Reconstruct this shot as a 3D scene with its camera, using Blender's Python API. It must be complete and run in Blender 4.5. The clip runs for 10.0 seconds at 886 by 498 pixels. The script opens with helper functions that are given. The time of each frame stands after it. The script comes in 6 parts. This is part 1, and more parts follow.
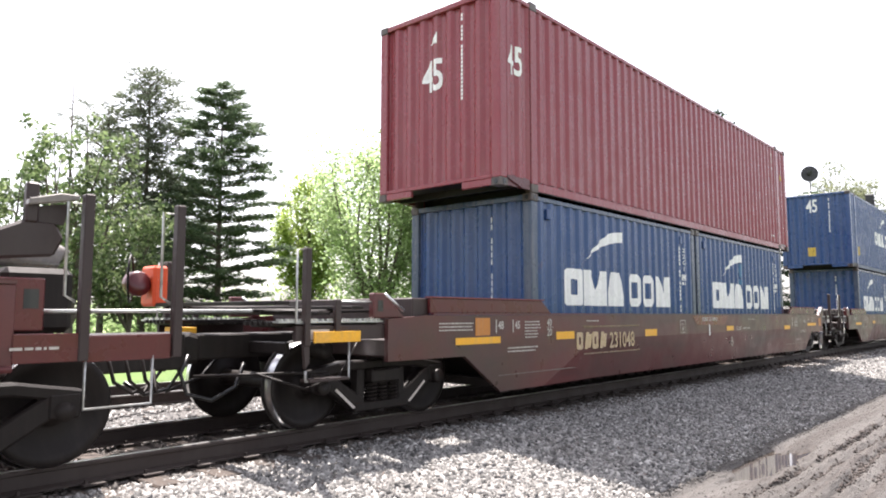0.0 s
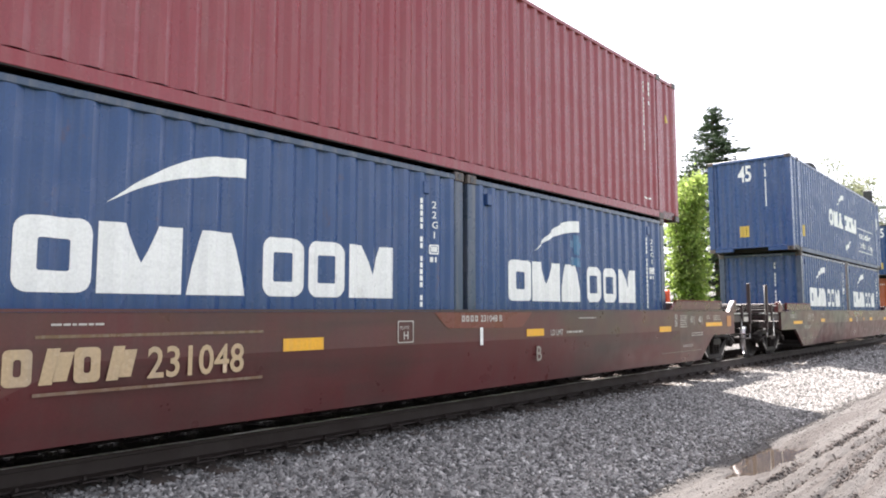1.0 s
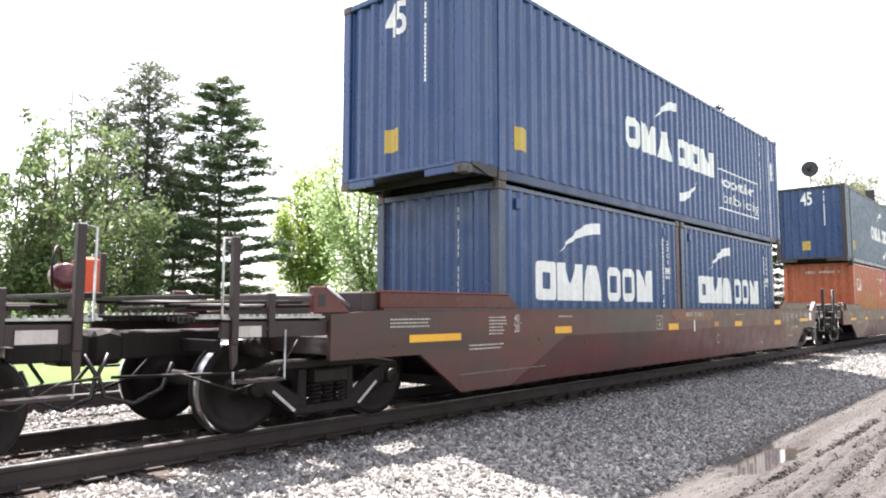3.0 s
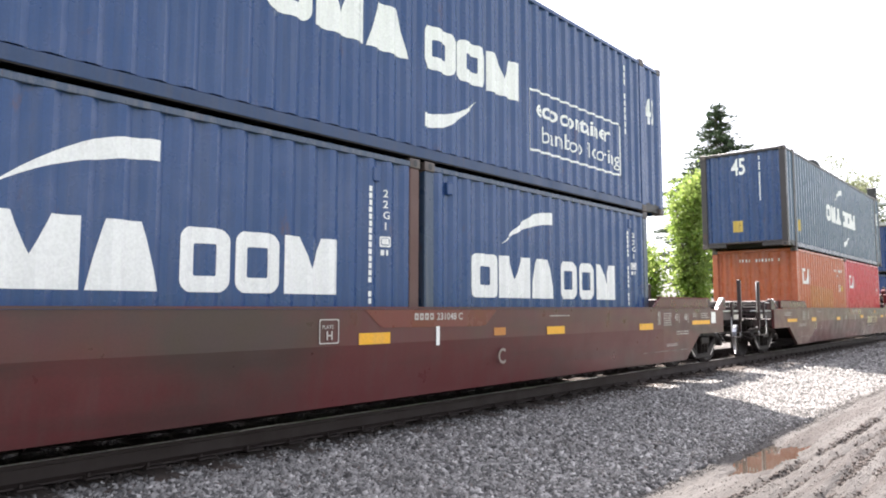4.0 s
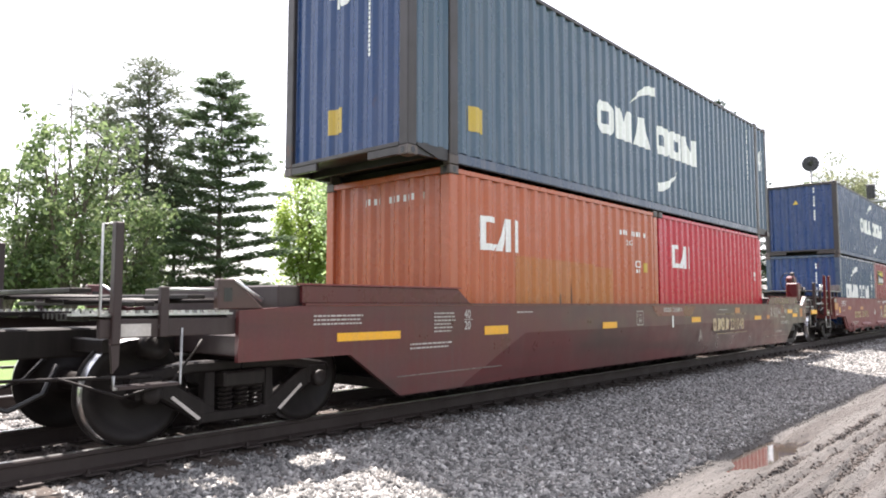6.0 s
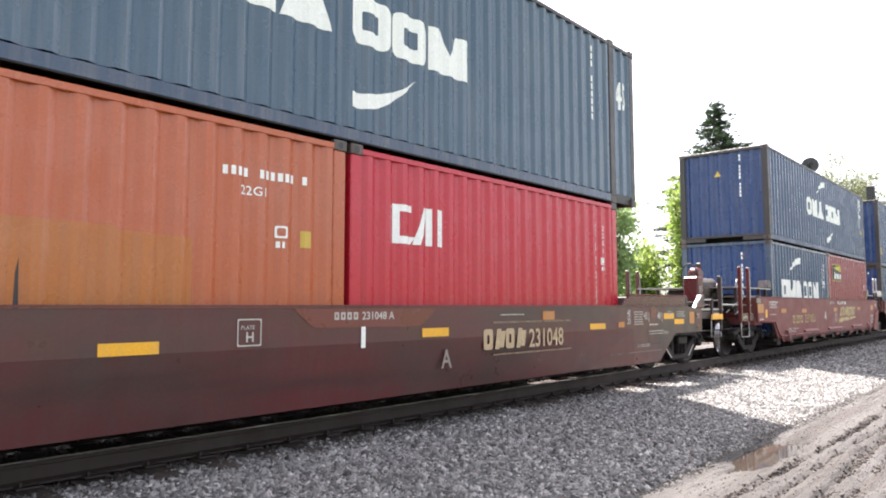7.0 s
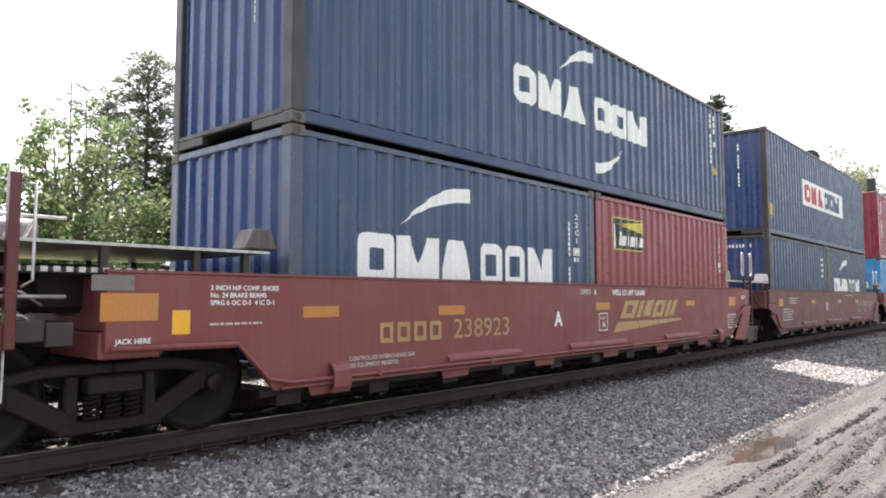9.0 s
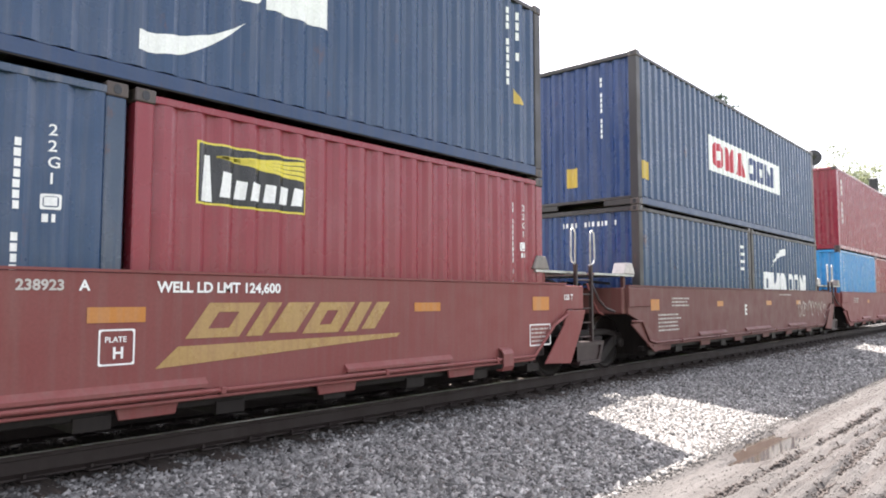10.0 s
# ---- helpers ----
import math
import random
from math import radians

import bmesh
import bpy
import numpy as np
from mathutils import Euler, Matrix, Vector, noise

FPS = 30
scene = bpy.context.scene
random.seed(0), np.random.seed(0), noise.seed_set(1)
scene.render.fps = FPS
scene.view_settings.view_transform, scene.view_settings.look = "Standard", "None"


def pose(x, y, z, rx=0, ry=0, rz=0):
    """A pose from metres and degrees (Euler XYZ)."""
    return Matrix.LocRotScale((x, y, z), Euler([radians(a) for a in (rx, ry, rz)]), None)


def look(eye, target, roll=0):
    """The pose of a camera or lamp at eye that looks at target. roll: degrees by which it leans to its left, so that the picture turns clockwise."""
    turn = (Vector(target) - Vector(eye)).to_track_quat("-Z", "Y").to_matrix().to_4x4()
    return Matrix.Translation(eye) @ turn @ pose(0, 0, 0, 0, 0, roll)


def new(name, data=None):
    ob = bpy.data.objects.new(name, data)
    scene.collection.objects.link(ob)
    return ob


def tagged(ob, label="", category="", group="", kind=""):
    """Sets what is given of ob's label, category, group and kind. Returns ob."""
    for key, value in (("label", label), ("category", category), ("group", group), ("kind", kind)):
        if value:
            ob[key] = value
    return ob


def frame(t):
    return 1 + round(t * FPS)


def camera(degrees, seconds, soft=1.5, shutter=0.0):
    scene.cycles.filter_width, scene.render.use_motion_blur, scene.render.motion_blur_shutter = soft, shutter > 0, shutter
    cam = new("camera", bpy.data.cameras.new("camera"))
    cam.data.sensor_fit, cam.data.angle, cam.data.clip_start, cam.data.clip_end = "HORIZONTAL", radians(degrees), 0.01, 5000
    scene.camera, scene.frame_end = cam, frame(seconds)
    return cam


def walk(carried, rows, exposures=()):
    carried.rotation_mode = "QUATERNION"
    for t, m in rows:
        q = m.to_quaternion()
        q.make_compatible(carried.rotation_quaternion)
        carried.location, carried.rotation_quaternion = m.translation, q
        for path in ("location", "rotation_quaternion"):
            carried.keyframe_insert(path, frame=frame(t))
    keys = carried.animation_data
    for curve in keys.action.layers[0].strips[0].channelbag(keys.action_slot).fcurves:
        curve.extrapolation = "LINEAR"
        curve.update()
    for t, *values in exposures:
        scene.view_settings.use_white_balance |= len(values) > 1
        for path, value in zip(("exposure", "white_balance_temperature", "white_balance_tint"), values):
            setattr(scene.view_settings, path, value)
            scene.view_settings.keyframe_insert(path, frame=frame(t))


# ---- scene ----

# camera ------------------------------------------------------------------
cam = camera(64.99, 10.0, soft=1.9)
EYE = (0.0, 0.0, 1.215)
YAW = -48.51
CAM_ROWS = [
    (0.0, 5.33, -0.06, -0.06), (0.5, 5.22, -0.04, -0.12), (1.0, 5.04, -0.19, -0.02), (1.5, 4.80, -0.11, 0.01),
    (2.0, 4.54, -0.18, 0.03), (2.5, 4.93, -0.08, -0.05), (4.0, 4.82, 0.03, -0.05), (4.5, 4.61, -0.01, 0.03),
    (5.0, 4.56, -0.07, 0.10), (5.5, 4.48, -0.04, 0.02), (7.0, 4.68, -0.03, 0.02), (7.5, 4.48, 0.03, 0.07),
    (8.0, 4.28, -0.09, 0.03), (8.5, 4.16, 0.00, -0.03), (9.0, 4.07, -0.01, 0.06), (9.5, 4.03, 0.12, 0.07),
    (10.0, 4.08, 0.13, 0.03)]
walk(cam, [(t, pose(*EYE, 90 + p, r, YAW + y)) for t, p, y, r in CAM_ROWS],
     exposures=[(t, stops, 6500, 16) for t, stops in ((0.0, 1.86), (0.5, 1.84), (1.0, 2.1), (1.5, 2.13), (2.0, 2.15), (2.5, 2.15), (3.8, 2.08), (4.0, 2.15),
                                                      (4.6, 2.14), (5.4, 2.13), (5.7, 2.02), (6.8, 2.1), (7.0, 2.15), (7.5, 2.13), (8.0, 2.04), (8.5, 1.91), (9.0, 1.93), (9.5, 2.16), (10.0, 2.26))])

# sky and sun -------------------------------------------------------------
SUN_WAY = Vector((1.45, 2.92, 6.3)).normalized()
world = bpy.data.worlds.new("sky")
scene.world = world
world.use_nodes = True
wn = world.node_tree.nodes
sky = wn.new("ShaderNodeTexSky")
sky.sky_type, sky.sun_disc = "NISHITA", False
sky.sun_elevation = math.asin(SUN_WAY.z)
sky.sun_rotation = math.atan2(SUN_WAY.x, SUN_WAY.y)
sky.air_density, sky.dust_density, sky.ozone_density = 1.0, 3.0, 1.0
haze = wn.new("ShaderNodeHueSaturation")     # thin bright haze takes most of the blue out
haze.inputs["Saturation"].default_value = 0.32
world.node_tree.links.new(sky.outputs["Color"], haze.inputs["Color"])
world.node_tree.links.new(haze.outputs["Color"], wn["Background"].inputs["Color"])
wn["Background"].inputs["Strength"].default_value = 0.12
sun = new("sun", bpy.data.lights.new("sun", "SUN"))
sun.data.energy, sun.data.angle, sun.data.color = 3.9, radians(0.53), (1.0, 0.95, 0.87)
sun.matrix_world = look(SUN_WAY * 60, (0, 0, 0))

# the train's way: metres gone at t ---------------------------------------
TRACK_Y = 6.91


def gone(t):
    return 7.535 * t + 0.0219 * t * t - 0.00063 * t ** 3


# materials ---------------------------------------------------------------
def node_mat(name, rough=0.7, metal=0.0):
    m = bpy.data.materials.new(name)
    m.use_nodes = True
    nt = m.node_tree
    b = nt.nodes["Principled BSDF"]
    b.inputs["Roughness"].default_value, b.inputs["Metallic"].default_value = rough, metal
    return m, nt, b


def noise_node(nt, scale, detail=4.0, stretch=(1, 1, 1), rough=0.55):
    tc = nt.nodes.new("ShaderNodeTexCoord")
    mp = nt.nodes.new("ShaderNodeMapping")
    mp.inputs["Scale"].default_value = stretch
    n = nt.nodes.new("ShaderNodeTexNoise")
    n.inputs["Scale"].default_value, n.inputs["Detail"].default_value, n.inputs["Roughness"].default_value = scale, detail, rough
    inf = nt.nodes.new("ShaderNodeObjectInfo")      # no two pieces share one pattern
    far = nt.nodes.new("ShaderNodeMath")
    far.operation = "MULTIPLY"
    far.inputs[1].default_value = 90.0
    nt.links.new(inf.outputs["Random"], far.inputs[0])
    shift = nt.nodes.new("ShaderNodeVectorMath")
    nt.links.new(tc.outputs["Object"], shift.inputs[0])
    nt.links.new(far.outputs["Value"], shift.inputs[1])
    nt.links.new(shift.outputs["Vector"], mp.inputs["Vector"])
    nt.links.new(mp.outputs["Vector"], n.inputs["Vector"])
    return n.outputs["Fac"]


def ramp(nt, fac, lo, hi, a=(0, 0, 0), b=(1, 1, 1)):
    r = nt.nodes.new("ShaderNodeValToRGB")
    r.color_ramp.elements[0].position, r.color_ramp.elements[1].position = lo, hi
    r.color_ramp.elements[0].color, r.color_ramp.elements[1].color = (*a, 1), (*b, 1)
    nt.links.new(fac, r.inputs["Fac"])
    return r.outputs["Color"]


def blend(nt, fac, a, b, kind="MIX"):
    x = nt.nodes.new("ShaderNodeMixRGB")
    x.blend_type = kind
    for sock, v in ((x.inputs["Fac"], fac), (x.inputs["Color1"], a), (x.inputs["Color2"], b)):
        if isinstance(v, (int, float)):
            sock.default_value = v
        elif isinstance(v, tuple):
            sock.default_value = (*v, 1)
        else:
            nt.links.new(v, sock)
    return x.outputs["Color"]


def bump(nt, b, fac, strength=0.3, dist=0.01):
    n = nt.nodes.new("ShaderNodeBump")
    n.inputs["Strength"].default_value, n.inputs["Distance"].default_value = strength, dist
    nt.links.new(fac, n.inputs["Height"])
    nt.links.new(n.outputs["Normal"], b.inputs["Normal"])


def paint(name, col, fade=0.25, rust=0.35, dust=0.3, rough=0.27, dustcol=(0.30, 0.26, 0.23), rustcol=(0.13, 0.05, 0.025), patch=None):
    """Weathered enamel: faded patches, vertical streaks of dirt, spots of rust."""
    m, nt, b = node_mat(name, rough)
    pale = tuple(c * 0.8 + 0.07 for c in col)
    c = blend(nt, ramp(nt, noise_node(nt, 0.9, 5), 0.35, 0.8, (0, 0, 0), (fade,) * 3), col, pale)
    c = blend(nt, ramp(nt, noise_node(nt, 2.2, 4, (6, 6, 0.35)), 0.45, 0.8, (0, 0, 0), (dust,) * 3), c, dustcol)
    c = blend(nt, ramp(nt, noise_node(nt, 1.3, 8, (3, 3, 1.2), 0.7), 0.62, 0.72, (0, 0, 0), (rust,) * 3), c, rustcol)
    if patch:
        c = blend(nt, ramp(nt, noise_node(nt, 0.32, 5, (1, 1, 1.5)), 0.47, 0.62, (0, 0, 0), (0.9,) * 3), c, patch)
        c = blend(nt, ramp(nt, noise_node(nt, 1.1, 4, (0.25, 1, 3.0)), 0.5, 0.7, (0, 0, 0), (0.5,) * 3), c, tuple(v * 0.6 for v in patch))
    c = blend(nt, ramp(nt, noise_node(nt, 40, 3), 0.3, 0.7, (0.86,) * 3, (1.0,) * 3), (0, 0, 0), c)
    nt.links.new(c, b.inputs["Base Color"])
    r = ramp(nt, noise_node(nt, 3, 4), 0.3, 0.7, (rough - 0.08,) * 3, (rough + 0.12,) * 3)
    nt.links.new(r, b.inputs["Roughness"])
    bump(nt, b, noise_node(nt, 25, 4), 0.12, 0.004)
    return m


BLUE = paint("blue_paint", (0.012, 0.056, 0.180), rust=0.5, dust=0.14)
DUSK = paint("dull_blue_paint", (0.013, 0.049, 0.124), fade=0.25, rust=0.6, dust=0.18)
POST = paint("worn_blue_post", (0.034, 0.062, 0.115), fade=0.4, rust=0.85, dust=0.35)
CASTING = paint("worn_corner_casting", (0.075, 0.055, 0.05), fade=0.5, rust=0.9, dust=0.4, rough=0.5)
# Bottom rails in a deeper blue than the panels above them.
LOWRAIL = paint("deeper_blue_rail", (0.013, 0.042, 0.12), fade=0.15, rust=0.6, dust=0.3, rough=0.4, dustcol=(0.09, 0.08, 0.075))
PALEBLUE = paint("fresh_blue_paint", (0.03, 0.15, 0.30), fade=0.2)
NAVY = paint("navy_paint", (0.010, 0.038, 0.140), fade=0.12, rust=0.5, dust=0.15)
SLATE = paint("slate_blue_paint", (0.047, 0.096, 0.150), fade=0.3, rust=0.55, dust=0.25, rough=0.22)
DEEPBLUE = paint("deep_blue_paint", (0.010, 0.048, 0.155), fade=0.12, rust=0.5, dust=0.15)
RUSTPOST = paint("rusty_dark_post", (0.036, 0.030, 0.032), fade=0.15, rust=0.9, dust=0.3, rough=0.45, dustcol=(0.10, 0.075, 0.06))
OXIDE = paint("oxide_red_paint", (0.255, 0.030, 0.042), fade=0.3, dust=0.2)
MAROON = paint("maroon_paint", (0.25, 0.024, 0.038), fade=0.25, dust=0.15)
ORANGE = paint("orange_paint", (0.46, 0.105, 0.035), fade=0.3, dust=0.16, rust=0.3)
OCHRE = paint("yellowed_orange_paint", (0.44, 0.135, 0.026), fade=0.25, dust=0.2, rust=0.3)
RED = paint("red_paint", (0.50, 0.014, 0.034), fade=0.15, dust=0.1, rust=0.12)
SKYBLUE = paint("sky_blue_paint", (0.03, 0.24, 0.52), fade=0.2)
CARBROWN = paint("brown_car_paint", (0.102, 0.0195, 0.021), fade=0.15, rust=0.4, dust=0.35, rough=0.34, dustcol=(0.09, 0.055, 0.049), patch=(0.054, 0.034, 0.030))
CARRED = paint("brown_red_car_paint", (0.20, 0.046, 0.041), fade=0.25, rust=0.3, dust=0.35, rough=0.6, dustcol=(0.19, 0.125, 0.105))
CARDUSK = paint("dull_brown_red_car_paint", (0.135, 0.040, 0.033), fade=0.25, rust=0.4, dust=0.4, rough=0.6, dustcol=(0.16, 0.11, 0.09))
# Dark brown of the car ends, with some of their shade put in.
ENDBROWN = paint("dark_shaded_end_paint", (0.030, 0.0155, 0.0145), fade=0.06, rust=0.4, dust=0.35, rough=0.5, dustcol=(0.055, 0.042, 0.038))
OXPATCH = paint("fresh_oxide_paint", (0.095, 0.0125, 0.0145), fade=0.1, dust=0.2, dustcol=(0.08, 0.045, 0.04))
PATCHRED = paint("oxide_touch_up", (0.165, 0.034, 0.027), fade=0.15, dust=0.2, dustcol=(0.12, 0.08, 0.06))
BROWNPOST = paint("rust_brown_post", (0.115, 0.052, 0.042), fade=0.2, rust=0.8, dust=0.3, rough=0.5, dustcol=(0.09, 0.08, 0.08))
GRIME = paint("grimy_steel", (0.016, 0.0125, 0.0115), fade=0.02, rust=0.25, dust=0.3, rough=0.5, dustcol=(0.05, 0.041, 0.036), rustcol=(0.06, 0.028, 0.018))
CASTSTEEL = paint("cast_steel", (0.0125, 0.0095, 0.009), fade=0.015, rust=0.3, dust=0.3, rough=0.5, dustcol=(0.040, 0.033, 0.030), rustcol=(0.05, 0.026, 0.017))
for _m in (GRIME, CASTSTEEL):
    _m.node_tree.nodes["Principled BSDF"].inputs["Specular IOR Level"].default_value = 0.2
WHITE = paint("white_lettering", (0.86, 0.86, 0.84), fade=0.0, rust=0.22, dust=0.16, dustcol=(0.5, 0.48, 0.45))
DULLWHITE = paint("dull_white_lettering", (0.52, 0.48, 0.45), fade=0.0, rust=0.3, dust=0.5)
OLDWHITE = paint("faded_white_lettering", (0.27, 0.225, 0.2), fade=0.0, rust=0.4, dust=0.5)
DUSTY = paint("dusty_grey_paint", (0.16, 0.14, 0.125), fade=0.1, rust=0.3, dust=0.5)
BUFF = paint("buff_lettering", (0.50, 0.36, 0.22), fade=0.1, rust=0.3, dust=0.5)
OLDGOLD = paint("worn_gold_stripe", (0.17, 0.095, 0.06), fade=0.1, rust=0.4, dust=0.5)
GOLD = paint("gold_lettering", (0.40, 0.25, 0.10), fade=0.1, rust=0.4, dust=0.5, dustcol=(0.24, 0.1, 0.07))
LEMON = paint("lemon_print", (0.72, 0.60, 0.06), fade=0.05, rust=0.1, dust=0.1)
YELLOW = paint("yellow_reflector", (0.85, 0.42, 0.02), fade=0.05, rust=0.1, dust=0.25, rough=0.35)
LABELYELLOW = paint("yellow_label_print", (0.58, 0.40, 0.06), fade=0.1, rust=0.15, dust=0.3, rough=0.45)
AMBER = paint("amber_reflector", (0.50, 0.19, 0.03), fade=0.05, rust=0.2, dust=0.35, rough=0.4)
BLACK = paint("black_print", (0.012, 0.012, 0.014), fade=0.05, rust=0.0, dust=0.1)
HOTORANGE = paint("orange_enamel", (0.80, 0.09, 0.02), fade=0.05, rust=0.1, dust=0.1, rough=0.4)
RAILSTEEL = paint("rail_side_rust", (0.029, 0.019, 0.016), fade=0.03, rust=0.35, dust=0.2, rough=0.7, dustcol=(0.07, 0.055, 0.047), rustcol=(0.07, 0.035, 0.023))
BRIGHT, _nt, _b = node_mat("worn_bright_steel", 0.28, 1.0)
_nt.links.new(ramp(_nt, noise_node(_nt, 6, 4), 0.3, 0.7, (0.5, 0.5, 0.5), (0.85, 0.85, 0.86)), _b.inputs["Base Color"])
GALV, _nt, _b = node_mat("galvanised_steel", 0.45, 0.8)
_nt.links.new(ramp(_nt, noise_node(_nt, 12, 4), 0.3, 0.7, (0.32, 0.32, 0.31), (0.55, 0.55, 0.53)), _b.inputs["Base Color"])
TIMBER, _nt, _b = node_mat("weathered_sleeper_wood", 0.85)
_nt.links.new(ramp(_nt, noise_node(_nt, 5, 6, (0.5, 9, 9)), 0.3, 0.75, (0.022, 0.017, 0.014), (0.095, 0.07, 0.055)), _b.inputs["Base Color"])
bump(_nt, _b, noise_node(_nt, 6, 6, (0.5, 9, 9)), 0.6, 0.01)


# mesh helpers ------------------------------------------------------------
class Shape:
    """Collects boxes, prisms, tubes and sheets into one mesh."""

    def __init__(self):
        self.v, self.f = [], []

    def add(self, verts, faces):
        n = len(self.v)
        self.v += [tuple(p) for p in verts]
        self.f += [tuple(i + n for i in q) for q in faces]
        return self

    def box(self, x0, x1, y0, y1, z0, z1):
        return self.add([(x, y, z) for x in (x0, x1) for y in (y0, y1) for z in (z0, z1)],
                        [(0, 1, 3, 2), (4, 6, 7, 5), (0, 4, 5, 1), (2, 3, 7, 6), (0, 2, 6, 4), (1, 5, 7, 3)])

    def cham(self, x0, x1, y0, y1, z0, z1, c=0.006):
        """A box with its long edges cut off along x."""
        ring = [(y0 + c, z0), (y1 - c, z0), (y1, z0 + c), (y1, z1 - c), (y1 - c, z1), (y0 + c, z1), (y0, z1 - c), (y0, z0 + c)]
        v = [(x, *p) for x in (x0, x1) for p in ring]
        f = [(i, (i + 1) % 8, 8 + (i + 1) % 8, 8 + i) for i in range(8)]
        return self.add(v, f + [tuple(range(7, -1, -1)), tuple(range(8, 16))])

    def prism(self, poly, y0, y1):
        """A polygon of (x, z) points drawn out from y0 to y1."""
        n = len(poly)
        v = [(x, y, z) for y in (y0, y1) for x, z in poly]
        f = [(i, (i + 1) % n, n + (i + 1) % n, n + i) for i in range(n)]
        return self.add(v, f + [tuple(range(n - 1, -1, -1)), tuple(range(n, 2 * n))])

    def prism_x(self, poly, x0, x1):
        n = len(poly)
        v = [(x, y, z) for x in (x0, x1) for y, z in poly]
        f = [(i, (i + 1) % n, n + (i + 1) % n, n + i) for i in range(n)]
        return self.add(v, f + [tuple(range(n - 1, -1, -1)), tuple(range(n, 2 * n))])

    def tube(self, pts, r, n=8):
        """A round bar along a line of points."""
        pts = [Vector(p) for p in pts]
        base = len(self.v)
        side = None
        for i, p in enumerate(pts):
            way = (pts[min(i + 1, len(pts) - 1)] - pts[max(i - 1, 0)]).normalized()
            if side is None:
                side = way.cross(Vector((0.3, 0.9, 0.2))).normalized()
            side = (side - way * side.dot(way)).normalized()
            up = way.cross(side)
            for k in range(n):
                a = 2 * math.pi * k / n
                self.v.append(tuple(p + (side * math.cos(a) + up * math.sin(a)) * r))
        for i in range(len(pts) - 1):
            for k in range(n):
                a, b = base + i * n + k, base + i * n + (k + 1) % n
                self.f.append((a, b, b + n, a + n))
        self.f.append(tuple(base + k for k in range(n - 1, -1, -1)))
        self.f.append(tuple(base + (len(pts) - 1) * n + k for k in range(n)))
        return self

    def lathe_y(self, prof, cx=0.0, cz=0.0, n=32, caps=True):
        """Rings of (radius, y) round an axle that lies along y."""
        base = len(self.v)
        for r, y in prof:
            for k in range(n):
                a = 2 * math.pi * k / n
                self.v.append((cx + r * math.cos(a), y, cz + r * math.sin(a)))
        for i in range(len(prof) - 1):
            for k in range(n):
                a, b = base + i * n + k, base + i * n + (k + 1) % n
                self.f.append((a, a + n, b + n, b))
        if caps:
            self.f.append(tuple(base + k for k in range(n)))
            self.f.append(tuple(base + (len(prof) - 1) * n + k for k in range(n - 1, -1, -1)))
        return self

    def mesh(self, name, mat, smooth=False, bevel=0.0):
        me = bpy.data.meshes.new(name)
        me.from_pydata(self.v, [], self.f)
        bm = bmesh.new()
        bm.from_mesh(me)
        bmesh.ops.recalc_face_normals(bm, faces=bm.faces[:])
        if bevel:
            bmesh.ops.bevel(bm, geom=[e for e in bm.edges if len(e.link_faces) == 2 and e.calc_face_angle(0) > 0.5],
                            offset=bevel, segments=1, affect="EDGES", clamp_overlap=True)
        bm.to_mesh(me)
        bm.free()
        if smooth:
            me.shade_smooth()
        me.materials.append(mat)
        return me


def part(name, sh, mat, parent, label="", smooth=False, bevel=0.0, at=None):
    ob = new(name, sh if isinstance(sh, bpy.types.Mesh) else sh.mesh(name, mat, smooth, bevel))
    ob.parent = parent
    if at:
        ob.location = at
    if label:
        ob["label"] = label
    return ob


def thing(name, place, label, category, group="", kind=""):
    ob = new(name)
    ob.location = place
    ob.empty_display_size = 0.2
    return tagged(ob, label, category, group, kind)


# corrugated walls --------------------------------------------------------
PITCH, DEPTH = 0.278, 0.036
BREAKS = (0.0, 0.072, 0.140, 0.210, 0.278)


def corr(u):
    """How deep the sheet lies behind its ridges at u metres along."""
    u = u % PITCH
    if u < 0.072:
        return 0.0
    if u < 0.140:
        return DEPTH * (u - 0.072) / 0.068
    if u < 0.210:
        return DEPTH
    return DEPTH * (1 - (u - 0.210) / 0.068)


def knots(a, b):
    """The folds of the sheet between a and b."""
    k = [a]
    i = math.floor(a / PITCH)
    while i * PITCH < b:
        k += [i * PITCH + q for q in BREAKS[:4] if a + 1e-4 < i * PITCH + q < b - 1e-4]
        i += 1
    return k + [b]


def decal_bm(bm, on, gap=0.004):
    """Lay a flat drawing (x, z) on the sheet: cut it at the folds, then press it on."""
    if on == "side":
        xs = [v.co.x for v in bm.verts]
        for k in knots(min(xs), max(xs))[1:-1]:
            bmesh.ops.bisect_plane(bm, geom=bm.verts[:] + bm.edges[:] + bm.faces[:], plane_co=(k, 0, 0), plane_no=(1, 0, 0))
        for v in bm.verts:
            v.co.y = corr(v.co.x) - gap
    else:
        for v in bm.verts:
            v.co.y = -gap
    return bm


def flat_bm(polys):
    bm = bmesh.new()
    for p in polys:
        if len(p) > 2:
            bm.faces.new([bm.verts.new((x, 0, z)) for x, z in p])
    bmesh.ops.remove_doubles(bm, verts=bm.verts[:], dist=1e-4)
    bmesh.ops.triangulate(bm, faces=bm.faces[:])
    return bm


